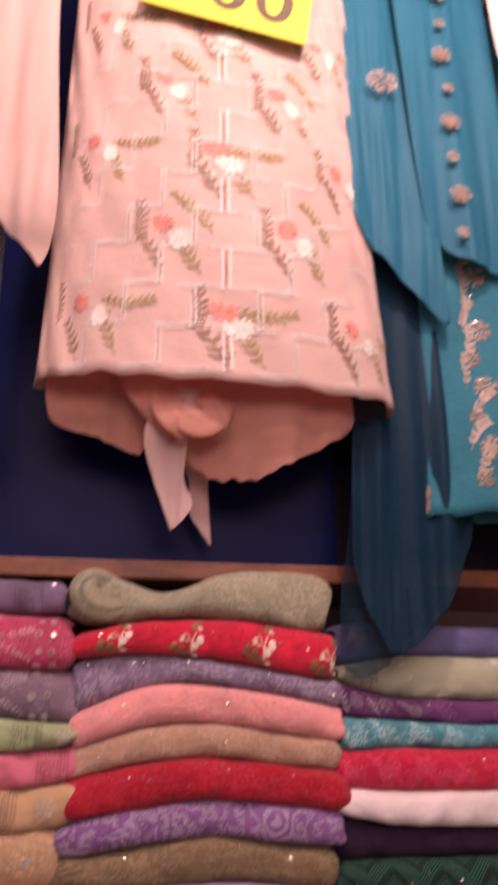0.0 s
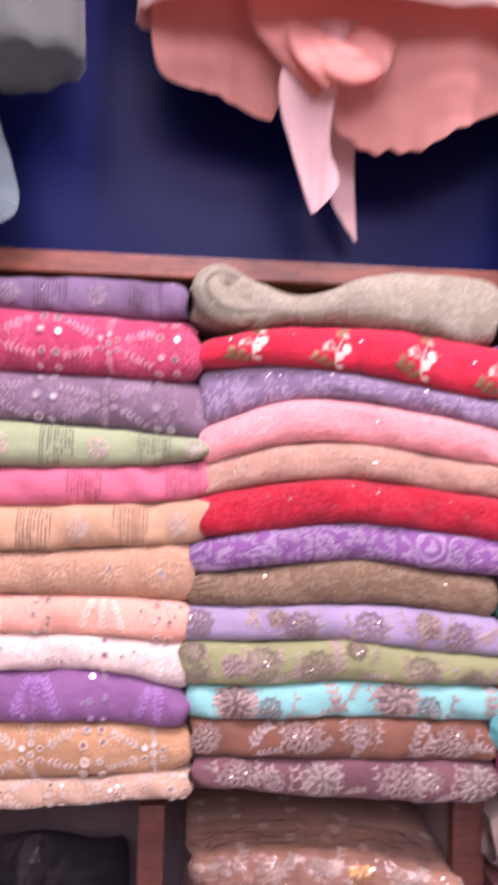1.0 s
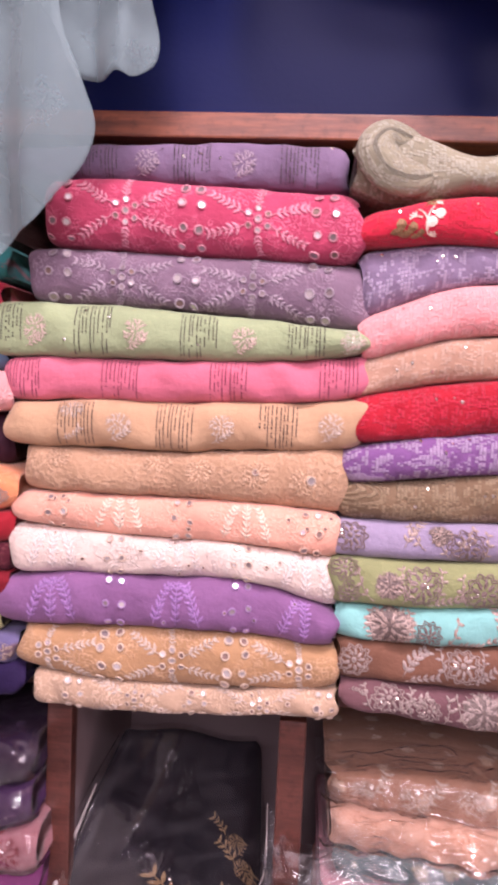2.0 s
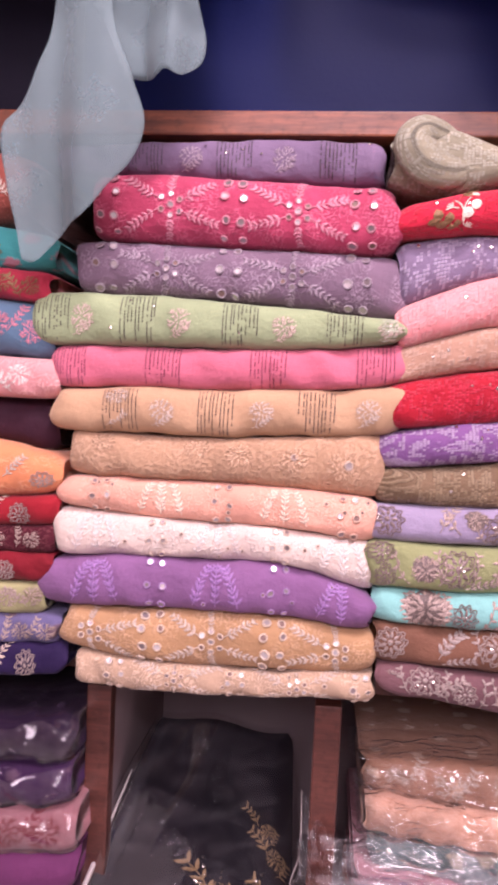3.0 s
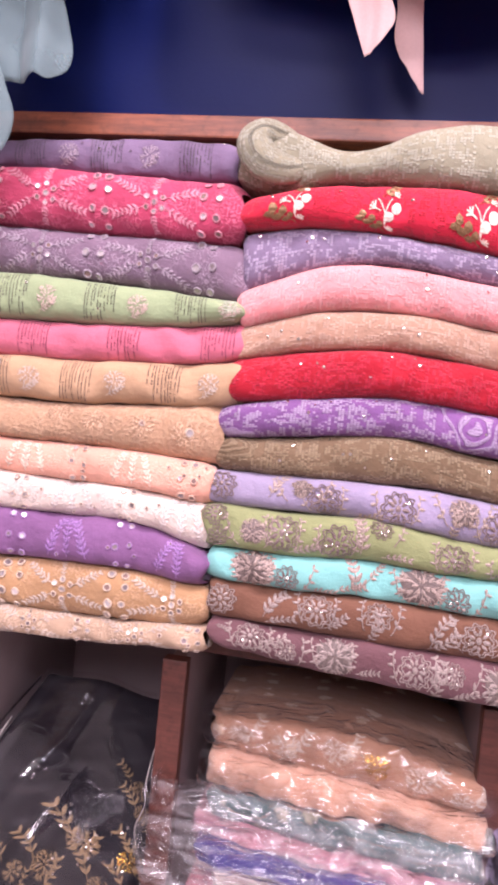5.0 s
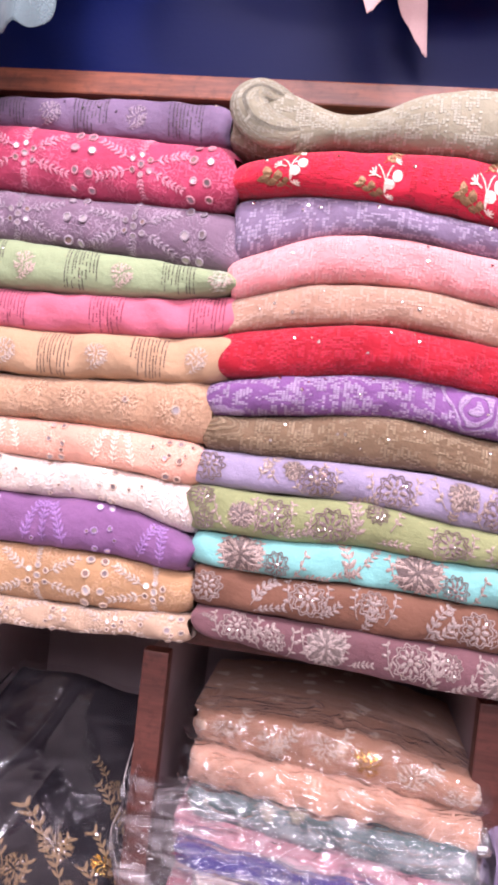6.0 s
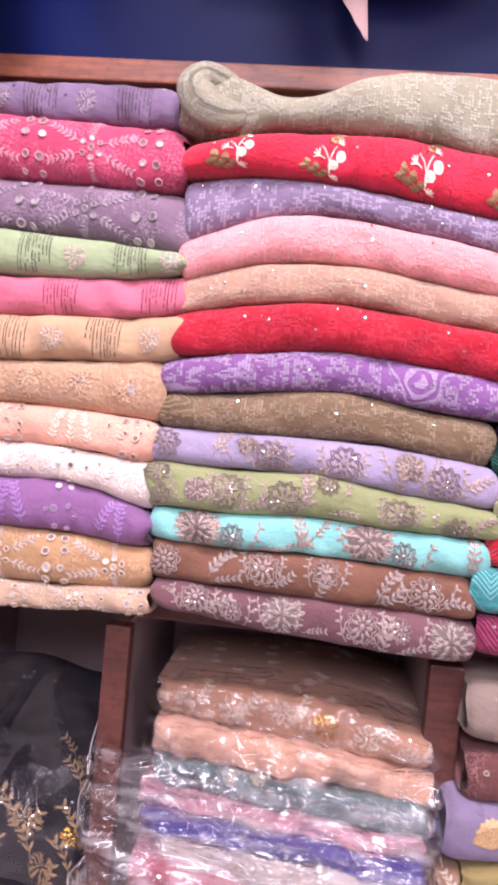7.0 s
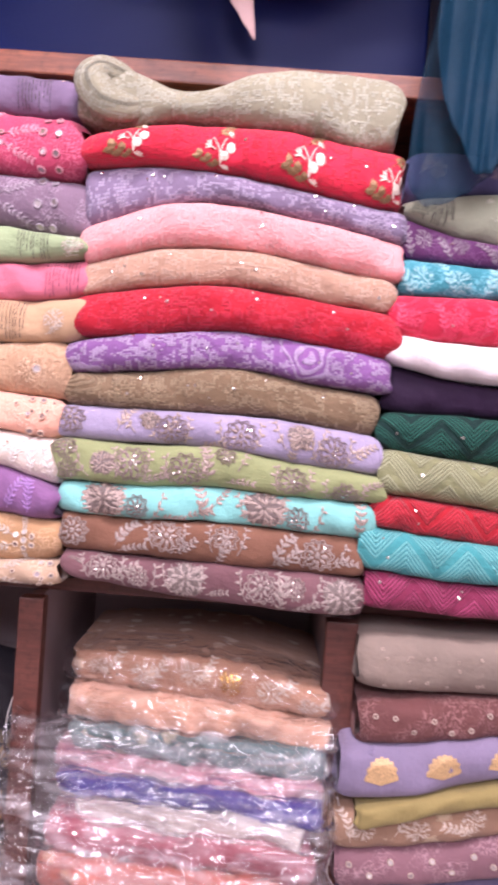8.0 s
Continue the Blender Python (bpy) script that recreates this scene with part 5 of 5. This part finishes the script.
# price card pinned to the kurta
card = thing("price_card", "yellow paper price card with large dark digits pinned on the kurta", "price tag", at=(0.147, -0.182, 2.765))
card.matrix_world = Matrix.Translation((0.157, -0.128, 2.859)) @ Matrix.Scale(1.1, 4) @ Matrix.Rotation(radians(8.0), 4, "Y") @ Matrix.Rotation(radians(90.0), 4, "X")
CARD = paint("yellow_card", (0.80, 0.72, 0.06), 0.6, 0.08)
INK = paint("dark_ink", (0.10, 0.06, 0.03), 0.6, 0.1)
paper = part("paper", box_mesh("paper", (-0.115, -0.07, -0.0008), (0.115, 0.07, 0.0008), 0), CARD, card)
for k, ch in enumerate("500"):
    fc = bpy.data.curves.new("digit", "FONT")
    fc.body, fc.size, fc.extrude, fc.offset = ch, 0.115, 0.0003, 0.0016
    tmp = new("digit_text", fc)
    bpy.context.view_layer.update()
    me = bpy.data.meshes.new_from_object(tmp.evaluated_get(bpy.context.evaluated_depsgraph_get()))
    bpy.data.objects.remove(tmp)
    me.transform(Matrix.Translation((-0.098 + k * 0.066, -0.045, 0.0014)))
    part("digit", me, INK, paper)

grey = hanging_kurta("K2", "grey green hanging kurta with sheer hem in shade", Tube(2.130, 2.95, -0.335, -0.085, 0.212, 0.19, 0.05, 0.03, 85), GREY_CLOTH)
sq = Stitcher("K2")
sq.arc = sq.fold.arc
for _ in range(26):
    sq.mirror(sq.rnd.uniform(0.6, 0.99), sq.rnd.uniform(-0.85, -0.4), 0.0022, SEQ, 0.5, "sequin")

teal = hanging_kurta("K3", "teal hanging kurta with silver and rose flower borders", Tube(2.060, 2.97, 0.645, -0.045, 0.20, 0.18, 0.035, 0.02, 88), TEAL_CLOTH)
st = Stitcher("K3")
st.arc = st.fold.arc
ROSE_GOLD = thread_stuff("rose_gold_thread", (0.55, 0.36, 0.28), 0.35, 0.4)
for u, low in ((0.30, -0.97), (0.55, -0.97), (0.78, -0.97)):
    for k in range(9):
        h = low + 0.07 + k * 0.1
        st.figure("border_flower", u + 0.03 * (k % 2), h, peony(0.02 if k % 2 else 0.015, st.rnd), ROSE_GOLD)
        st.figure("border_vine", u - 0.02 * (k % 2), h + 0.05, sprig(0.05, 1.4, st.rnd.uniform(-1, 1), st.rnd, 4, 0.5), SILVER)
        st.mirror(u + 0.02, h + 0.03, 0.0025, SEQ, 0.5, "sequin")
    for k in range(7):
        st.figure("border_flower", u, low + 1.05 + k * 0.13, peony(0.010, st.rnd), SILVER)
        st.mirror(u, low + 1.05 + k * 0.13, 0.003, SEQ, 0.5, "sequin")
st.figure("border_flower", 0.025, -0.95, peony(0.022, st.rnd), ROSE_GOLD)

pale = thing("hanging_cloth", "white cotton cloth hanging beside the teal kurta", "cloth", "kurtas hung over the shelving", (0.66, -0.13, 2.77))
sheet("cloth_fall", [(3.1, 0.585, 0.76, -0.13), (2.95, 0.587, 0.76, -0.13), (2.84, 0.59, 0.755, -0.128), (2.775, 0.60, 0.75, -0.125)], cloth("white_cotton", lin((236, 226, 214)), seed=73), pale, 19, 0.008, 60.0)

dupatta = thing("teal_dupatta", "sheer teal chiffon dupatta hanging in folds beside the kurta", "dupatta", at=(0.4, -0.05, 1.85))
sheet("upper_fold", [(3.0, 0.355, 0.50, -0.075), (2.70, 0.345, 0.455, -0.085), (2.5, 0.345, 0.475, -0.09), (2.42, 0.395, 0.478, -0.09), (2.33, 0.476, 0.484, -0.08)], TEAL_SHEER, dupatta, 11, 0.013, 95.0)
# The long and back folds carry their shadow as a darker teal.
sheet("long_fold", [(3.0, 0.36, 0.50, -0.05), (2.5, 0.352, 0.50, -0.05), (2.2, 0.342, 0.52, -0.055), (2.04, 0.337, 0.51, -0.045), (1.985, 0.339, 0.49, -0.04), (1.92, 0.362, 0.45, -0.04), (1.878, 0.383, 0.40, -0.04)], sheer("teal_chiffon_double_shaded", lin((0, 54, 80)), 0.6, sheen=0.02), dupatta, 12, 0.014, 100.0)
sheet("back_fold", [(2.6, 0.37, 0.48, -0.025), (2.1, 0.345, 0.48, -0.025), (1.96, 0.328, 0.45, -0.018), (1.90, 0.324, 0.42, -0.016), (1.865, 0.326, 0.385, -0.016), (1.849, 0.345, 0.358, -0.018)], TEAL_SHADED, dupatta, 13, 0.010, 90.0)
sheet("border_fold", [(3.05, 0.43, 0.60, -0.10), (2.75, 0.44, 0.60, -0.10), (2.52, 0.455, 0.60, -0.098), (2.46, 0.48, 0.595, -0.096), (2.42, 0.53, 0.58, -0.094)], TEAL_SHEER, dupatta, 18, 0.010, 70.0)
dm = Stitcher("K3")
for k in range(8):
    zz, size = 2.47 + 0.068 * k, 0.018 if k % 2 else 0.011
    polys = peony(size, dm.rnd) + [disc(0, 0, size * 0.5)]
    flat = [(0.507 + 0.003 * math.sin(k * 2.1) + q[0], -0.113, zz + q[1]) for poly in polys for q in poly]
    starts = np.r_[0, np.cumsum([len(poly) for poly in polys])].tolist()
    under(part("border_flower", mesh_of("border_flower", flat, [tuple(range(i, j)) for i, j in zip(starts, starts[1:])], smooth=False), ROSE_GOLD, None, "rose gold stitched flower"), dupatta)
under(part("stitched_flower", mesh_of("stitched_flower", [(0.404 + q[0], -0.1, 2.748 + q[1]) for poly in peony(0.026, dm.rnd) for q in poly], [tuple(range(k, k + n)) for k, n in (lambda sizes: zip(np.r_[0, np.cumsum(sizes)[:-1]].tolist(), sizes))([len(poly) for poly in peony(0.026, random.Random(1))])], smooth=False), ROSE_GOLD, None, "rose gold stitched flower"), dupatta)

white = thing("white_dupatta", "sheer white organza dupatta end with a folded loop", "dupatta", at=(-0.3, -0.06, 1.84))
sheet("hanging_end", [(2.6, -0.33, -0.25, -0.06), (2.2, -0.320, -0.262, -0.062), (2.05, -0.322, -0.268, -0.062), (1.99, -0.338, -0.250, -0.064), (1.945, -0.366, -0.239, -0.062), (1.90, -0.364, -0.264, -0.056), (1.862, -0.357, -0.305, -0.05), (1.836, -0.352, -0.344, -0.05)], WHITE_SHEER, white, 14, 0.022, 62.0, fray=0.002)
sheet("loop", [(2.6, -0.31, -0.215, -0.04), (2.2, -0.295, -0.222, -0.042), (2.11, -0.296, -0.212, -0.045), (2.06, -0.291, -0.198, -0.048), (2.024, -0.272, -0.190, -0.05), (2.001, -0.262, -0.200, -0.048), (1.995, -0.261, -0.226, -0.045)], WHITE_SHEER, white, 15, 0.014, 70.0)


# ---- wrapped goods on the lower shelf ----
def crinkle(x, y, z):
    """Sharp creases running mostly along the pile, with slack between them."""
    a = noise.noise((x * 14, y * 20, z * 34))
    b = 1 - abs(noise.noise((x * 22 + 7 + z * 16, y * 30, z * 62)))
    c = 1 - abs(noise.noise((x * 48, y * 30 + 3, z * 38 - x * 24)))
    return 0.004 * a + 0.0060 * b ** 5 + 0.0035 * c ** 6


def wrap(name, fold, parent, grow=0.004, spill=0.012, drop=0.0, nu=90, nv=30, seed=0.0):
    """Clear film drawn loosely over a folded front, with loose ends."""
    u = np.linspace(0, 1, nu)
    v = np.linspace(1.25, -1.1, nv)
    U, V = np.meshgrid(u, v, indexing="ij")
    P = fold.at(U, np.clip(V, -1, 1))
    P[..., 1] += np.clip(V - 1, 0, 1) * 0.25
    mid = (fold.x0 + fold.x1) / 2
    P[..., 0] = mid + (P[..., 0] - mid) * (1 + 2 * spill / fold.length)
    verts = []
    for p in P.reshape(-1, 3):
        c = crinkle(p[0] + seed, p[1], p[2])
        verts.append((p[0], p[1] - grow - c, p[2] + 0.3 * c))
    ob = part(name, mesh_of(name, verts, grid_faces(nu, nv), smooth=True), FILM, None, "crinkled clear plastic film")
    ob.visible_shadow = False
    return under(ob, parent)


PKG = "wrapped suits on the lower shelf"
WRAPPED = (
    ("P1", "peach brown brocade suit folded in clear plastic", cloth("peach_brocade", lin((186, 140, 114)), "sprig", lin((232, 204, 178)), seed=80, thread=0.2), -0.007, 0.296, (1.3332, 1.3418, 1.3461, 1.3396, 1.3224), (1.2991, 1.2991, 1.298, 1.2958, 1.2905), 0.056),
    ("P2", "pale peach suit folded in clear plastic", cloth("pale_peach", lin((212, 168, 144)), "self", lin((192, 134, 102)), seed=81), -0.003, 0.296, (1.2991, 1.2991, 1.298, 1.2958, 1.2905), (1.262, 1.2631, 1.2641, 1.2652, 1.2673), 0.038),
    ("P3", "teal grey printed suit folded in clear plastic", cloth("teal_grey_print", lin((98, 118, 118)), "sprig", lin((190, 176, 150)), seed=82), 0.003, 0.295, (1.262, 1.2631, 1.2641, 1.2652, 1.2673), (1.2302, 1.2312, 1.2323, 1.2333, 1.2344), 0.032),
    ("P4", "dusty rose suit folded in clear plastic", cloth("rose_print", lin((188, 132, 142)), "self", seed=83), -0.011, 0.292, (1.2302, 1.2312, 1.2323, 1.2333, 1.2344), (1.2152, 1.2163, 1.2173, 1.2173, 1.2173), 0.024),
    ("P5", "royal blue and lilac suit folded in clear plastic", cloth("royal_lilac", lin((58, 48, 136)), "sprig", lin((176, 160, 190)), seed=84), -0.004, 0.292, (1.2152, 1.2163, 1.2173, 1.2173, 1.2173), (1.1895, 1.1916, 1.1936, 1.1946, 1.1957), 0.012),
    ("P6", "white suit with fine dark strokes in clear plastic", cloth("white_strokes", lin((206, 190, 178)), "self", lin((120, 100, 96)), seed=85), 0.021, 0.272, (1.1895, 1.1916, 1.1936, 1.1946, 1.1957), (1.1705, 1.1716, 1.1736, 1.1756, 1.1767), 0.004),
    ("P7", "rose red suit folded in clear plastic", cloth("rose_red", lin((176, 96, 108)), "sprig", lin((206, 150, 150)), seed=86), -0.009, 0.285, (1.1705, 1.1716, 1.1736, 1.1756, 1.1767), (1.1356, 1.1356, 1.1366, 1.1376, 1.1376), -0.002),
    ("P8", "coral suit folded in clear plastic", cloth("coral_print", lin((196, 116, 100)), "sprig", lin((220, 180, 150)), seed=87), -0.012, 0.284, (1.1356, 1.1356, 1.1366, 1.1376, 1.1376), (1.08, 1.08, 1.08, 1.08, 1.08), -0.008),
    ("P9", "plum suit folded in clear plastic", cloth("plum_print", lin((110, 80, 110)), seed=88), -0.012, 0.284, (1.08, 1.08, 1.08, 1.08, 1.08), (1.0, 1.0, 1.0, 1.0, 1.0), -0.004),
)
for n, (key, label, mat, x0, x1, top, bottom, front) in enumerate(WRAPPED):
    f, root = suit(key, label, mat, x0, x1, top, bottom, front, 1.8, group=PKG, skew=0.04)
    wrap("plastic_film", f, root, 0.004 + 0.002 * (n % 2), 0.010, seed=n * 1.7)
for key in ("D14", "D15", "D16"):
    wrap("plastic_film", FOLDS[key][0], FOLDS[key][1], 0.004, 0.004, seed=len(key)).data.materials[0] = CLEAR
s = Stitcher("P1")
for u, h, k in ((0.12, 0.1, 1.0), (0.3, -0.1, 1.3), (0.48, 0.2, 1.1), (0.78, 0.1, 1.2), (0.92, -0.1, 0.9)):
    s.figure("pale_flower", u, h, peony(0.013 * k, s.rnd), PALE)
    s.figure("leaf_spray", u + 0.07, h + 0.1, sprig(0.03, 0.4, 0.9, s.rnd, 3, 0.4), PALE)
s.figure("gold_motif", 0.63, 0.1, peony(0.014, s.rnd), GOLD_FOIL)
for key in ("P1", "P3", "P5", "P7"):
    s = Stitcher(key)
    for _ in range(9):
        s.mirror(s.rnd.uniform(0.05, 0.95), s.rnd.uniform(-0.3, 0.7), 0.0018, SEQ, 0.5, "sequin")

# one large loose bag round the middle of the pile
big = thing("plastic_bag", "large crinkled clear plastic bag round several folded suits", "plastic bag", PKG, (0.14, 0.0, 1.13))
nu, nv = 110, 90
verts = []
for a in np.linspace(0, 1, nu):
    for b in np.linspace(0, 1, nv):
        x, z = -0.072 + 0.382 * a, 1.285 - 0.24 * b
        edge = min(a, 1 - a)
        x += 0.018 * noise.noise((3.0, z * 24, 1.0)) * (1 - 2 * a)
        z += 0.016 * noise.noise((x * 15, 2.0, 6.0)) * (1 - b)
        c = crinkle(x * 0.7, 9.0, z * 1.4)
        y = -0.006 + 0.04 * (0.5 - a) - 0.006 * noise.noise((x * 9, 4.0, z * 85)) - 0.004 * noise.noise((x * 22 + 5, 1.0, z * 160)) - c * 1.2 + 0.05 * max(0, 0.06 - edge) / 0.06 + 0.03 * max(0, 0.08 - b) / 0.08
        verts.append((x, y, z - 0.012 * a * (1 - b) + 0.3 * c))
film_ob = under(part("bag_film", mesh_of("bag_film", verts, grid_faces(nu, nv)), BAG, None), big)
film_ob.visible_shadow = False
MILKY = paint("milky_plastic", (0.55, 0.48, 0.46), 0.35)
for a in (0, nu - 1):
    edge_path = [tuple(verts[a * nv + j]) for j in range(0, nv, 11)]
    under(part("bag_seam", swept("bag_seam", edge_path, (0.0005,) * len(edge_path), (1,) * len(edge_path), 4, 8, 50), MILKY, None, "milky folded bag seam"), big)

# wrapped suits under the black package
for key, label, col, x0, top, bottom in (
    ("Q1", "mauve wrapped suit under the black package", (120, 84, 100), -0.277, (1.04, 1.04, 1.03, 1.02, 1.02), (1.0,) * 5),
    ("Q2", "dark wrapped suit under the black package", (70, 50, 62), -0.277, (1.08, 1.06, 1.045, 1.03, 1.028), (1.04, 1.04, 1.03, 1.02, 1.02)),
    ("Q3", "cream wrapped suit under the black package", (176, 150, 142), -0.277, (1.112, 1.086, 1.062, 1.040, 1.036), (1.08, 1.06, 1.045, 1.03, 1.028)),
):
    f, root = suit(key, label, cloth("wrapped_" + key, lin(col), "sprig", seed=90), x0, -0.066, top, bottom, 0.012, 1.5, group=PKG)
    wrap("plastic_film", f, root, 0.004, 0.003, seed=top[0])


class Slab:
    """A flat package lying on a slope, given by its four corners."""

    def __init__(self, tl, tr, bl, br, thick):
        self.c = [np.array(p, float) for p in (tl, tr, bl, br)]
        self.thick, self.length, self.arc = thick, 0.24, 0.30

    def at(self, u, v):
        u, v = np.broadcast_arrays(np.asarray(u, float), np.asarray(v, float))
        t = np.clip((1 - v) / 2, 0, 1)[..., None]
        w = np.clip(u, 0, 1)[..., None]
        tl, tr, bl, br = self.c
        p = (tl * (1 - w) + tr * w) * (1 - t) + (bl * (1 - w) + br * w) * t
        edge = np.minimum(np.minimum(u, 1 - u), np.minimum((1 + v) / 2, (1 - v) / 2 + 0.05))
        p[..., 2] += self.thick * (np.clip(edge / 0.12, 0, 1) ** 0.5 - 1) + 0.004 * np.sin(u * 9 + v * 4)
        p[..., 1] += 0.03 * np.sin(np.pi * np.clip(u, 0, 1)) * np.clip((1 - v) / 2, 0, 1)
        return p

    def v_of(self, h):
        return h

    framed = Fold.framed


pack = thing("garment_package", "black suit with gold flowers in a shiny clear plastic bag", "garment package", PKG, (-0.16, 0.05, 1.17))
slab = Slab((-0.260, 0.18, 1.327), (-0.086, 0.26, 1.279), (-0.313, -0.022, 1.158), (-0.071, 0.12, 1.052), 0.03)
nu, nv = 90, 60
U, V = np.meshgrid(np.linspace(0, 1, nu), np.linspace(1, -1, nv), indexing="ij")
TOPP = slab.at(U, V).reshape(-1, 3)
LOWP = TOPP.copy()
LOWP += (0.0, 0.022, -0.026)
rim = [i * nv for i in range(nu)] + [(nu - 1) * nv + j for j in range(1, nv)] + [i * nv + nv - 1 for i in range(nu - 2, -1, -1)] + list(range(nv - 2, 0, -1))
n0 = nu * nv
faces = grid_faces(nu, nv) + [tuple(n0 + k for k in reversed(q)) for q in grid_faces(nu, nv)]
faces += [(rim[k], n0 + rim[k], n0 + rim[(k + 1) % len(rim)], rim[(k + 1) % len(rim)]) for k in range(len(rim))]
BLACK_CLOTH = cloth("black_georgette", lin((28, 24, 34)), seed=95, rough=0.6, relief=0.25)
PACKUV = np.r_[TOPP[:, :2], LOWP[:, :2]]
under(part("folded_cloth", mesh_of("folded_cloth", np.r_[TOPP, LOWP], faces, PACKUV), BLACK_CLOTH, None), pack)
GOLD_FLOWER = thread_stuff("gold_flower_thread", (0.38, 0.25, 0.13), 0.3, 0.4)
FOLDS["S"] = (slab, pack, None)
s = Stitcher("S")
s.arc = slab.arc
for u, h, k in ((0.62, -0.62, 1.35), (0.48, -0.86, 0.9), (0.9, -0.22, 0.9), (0.93, -0.9, 0.9), (0.74, -0.9, 0.9), (0.84, -0.02, 0.7), (0.36, -0.9, 0.6), (0.93, -0.6, 0.9)):
    s.figure("gold_flower", u, h, peony(0.015 * k, s.rnd), GOLD_FLOWER)
    s.figure("leaf_spray", u - 0.07, h + 0.12, sprig(0.04 * k, 1.9, 0.6, s.rnd, 3, 0.3), GOLD_FLOWER)
    s.figure("leaf_spray", u + 0.05, h - 0.08, sprig(0.03 * k, 0.5, 0.9, s.rnd, 3, 0.3), GOLD_FLOWER)
s.figure("gold_disc", 0.86, -0.62, peony(0.014, s.rnd), GOLD_FOIL)
for k in range(26):
    s.mirror(s.rnd.uniform(0.45, 0.97), s.rnd.uniform(-0.95, -0.3), 0.0022, SEQ, 0.5, "sequin")
verts = []
for p, (uu, vv) in zip(slab.at(U, V).reshape(-1, 3), np.stack([U, V], -1).reshape(-1, 2)):
    c = 0.003 * noise.noise((uu * 2.2, vv * 1.4, 7.0))
    for start, lean, tall in ((0.20, 0.10, 0.004), (0.34, 0.16, 0.005), (0.52, 0.12, 0.004), (0.10, 0.02, 0.005)):
        c += tall * math.exp(-abs(uu - start - lean * vv) / 0.018) * (0.5 + 0.5 * math.sin(vv * 2.4 + start * 20))
    out = 0.018 * (uu - 0.5) * 2 * (0.5 - vv / 2)
    verts.append((p[0] + out, p[1] - 0.009 - c, p[2] + 0.013 + c))
bag = under(part("plastic_bag", mesh_of("plastic_bag", verts, grid_faces(nu, nv)), CLEAR, None, "shiny clear plastic bag"), pack)
bag.visible_shadow = False
seam = swept("bag_seam", [tuple(slab.at(0.0, q)[k] + (0, -0.004, 0.012)[k] for k in range(3)) for q in (0.5, 0.1, -0.3, -0.65, -0.98)], (0.0012, 0.002, 0.003, 0.003, 0.002), (1,) * 5, 2, 10, 40)
under(part("bag_seam", seam, MILKY, None, "milky folded bag seam"), pack)
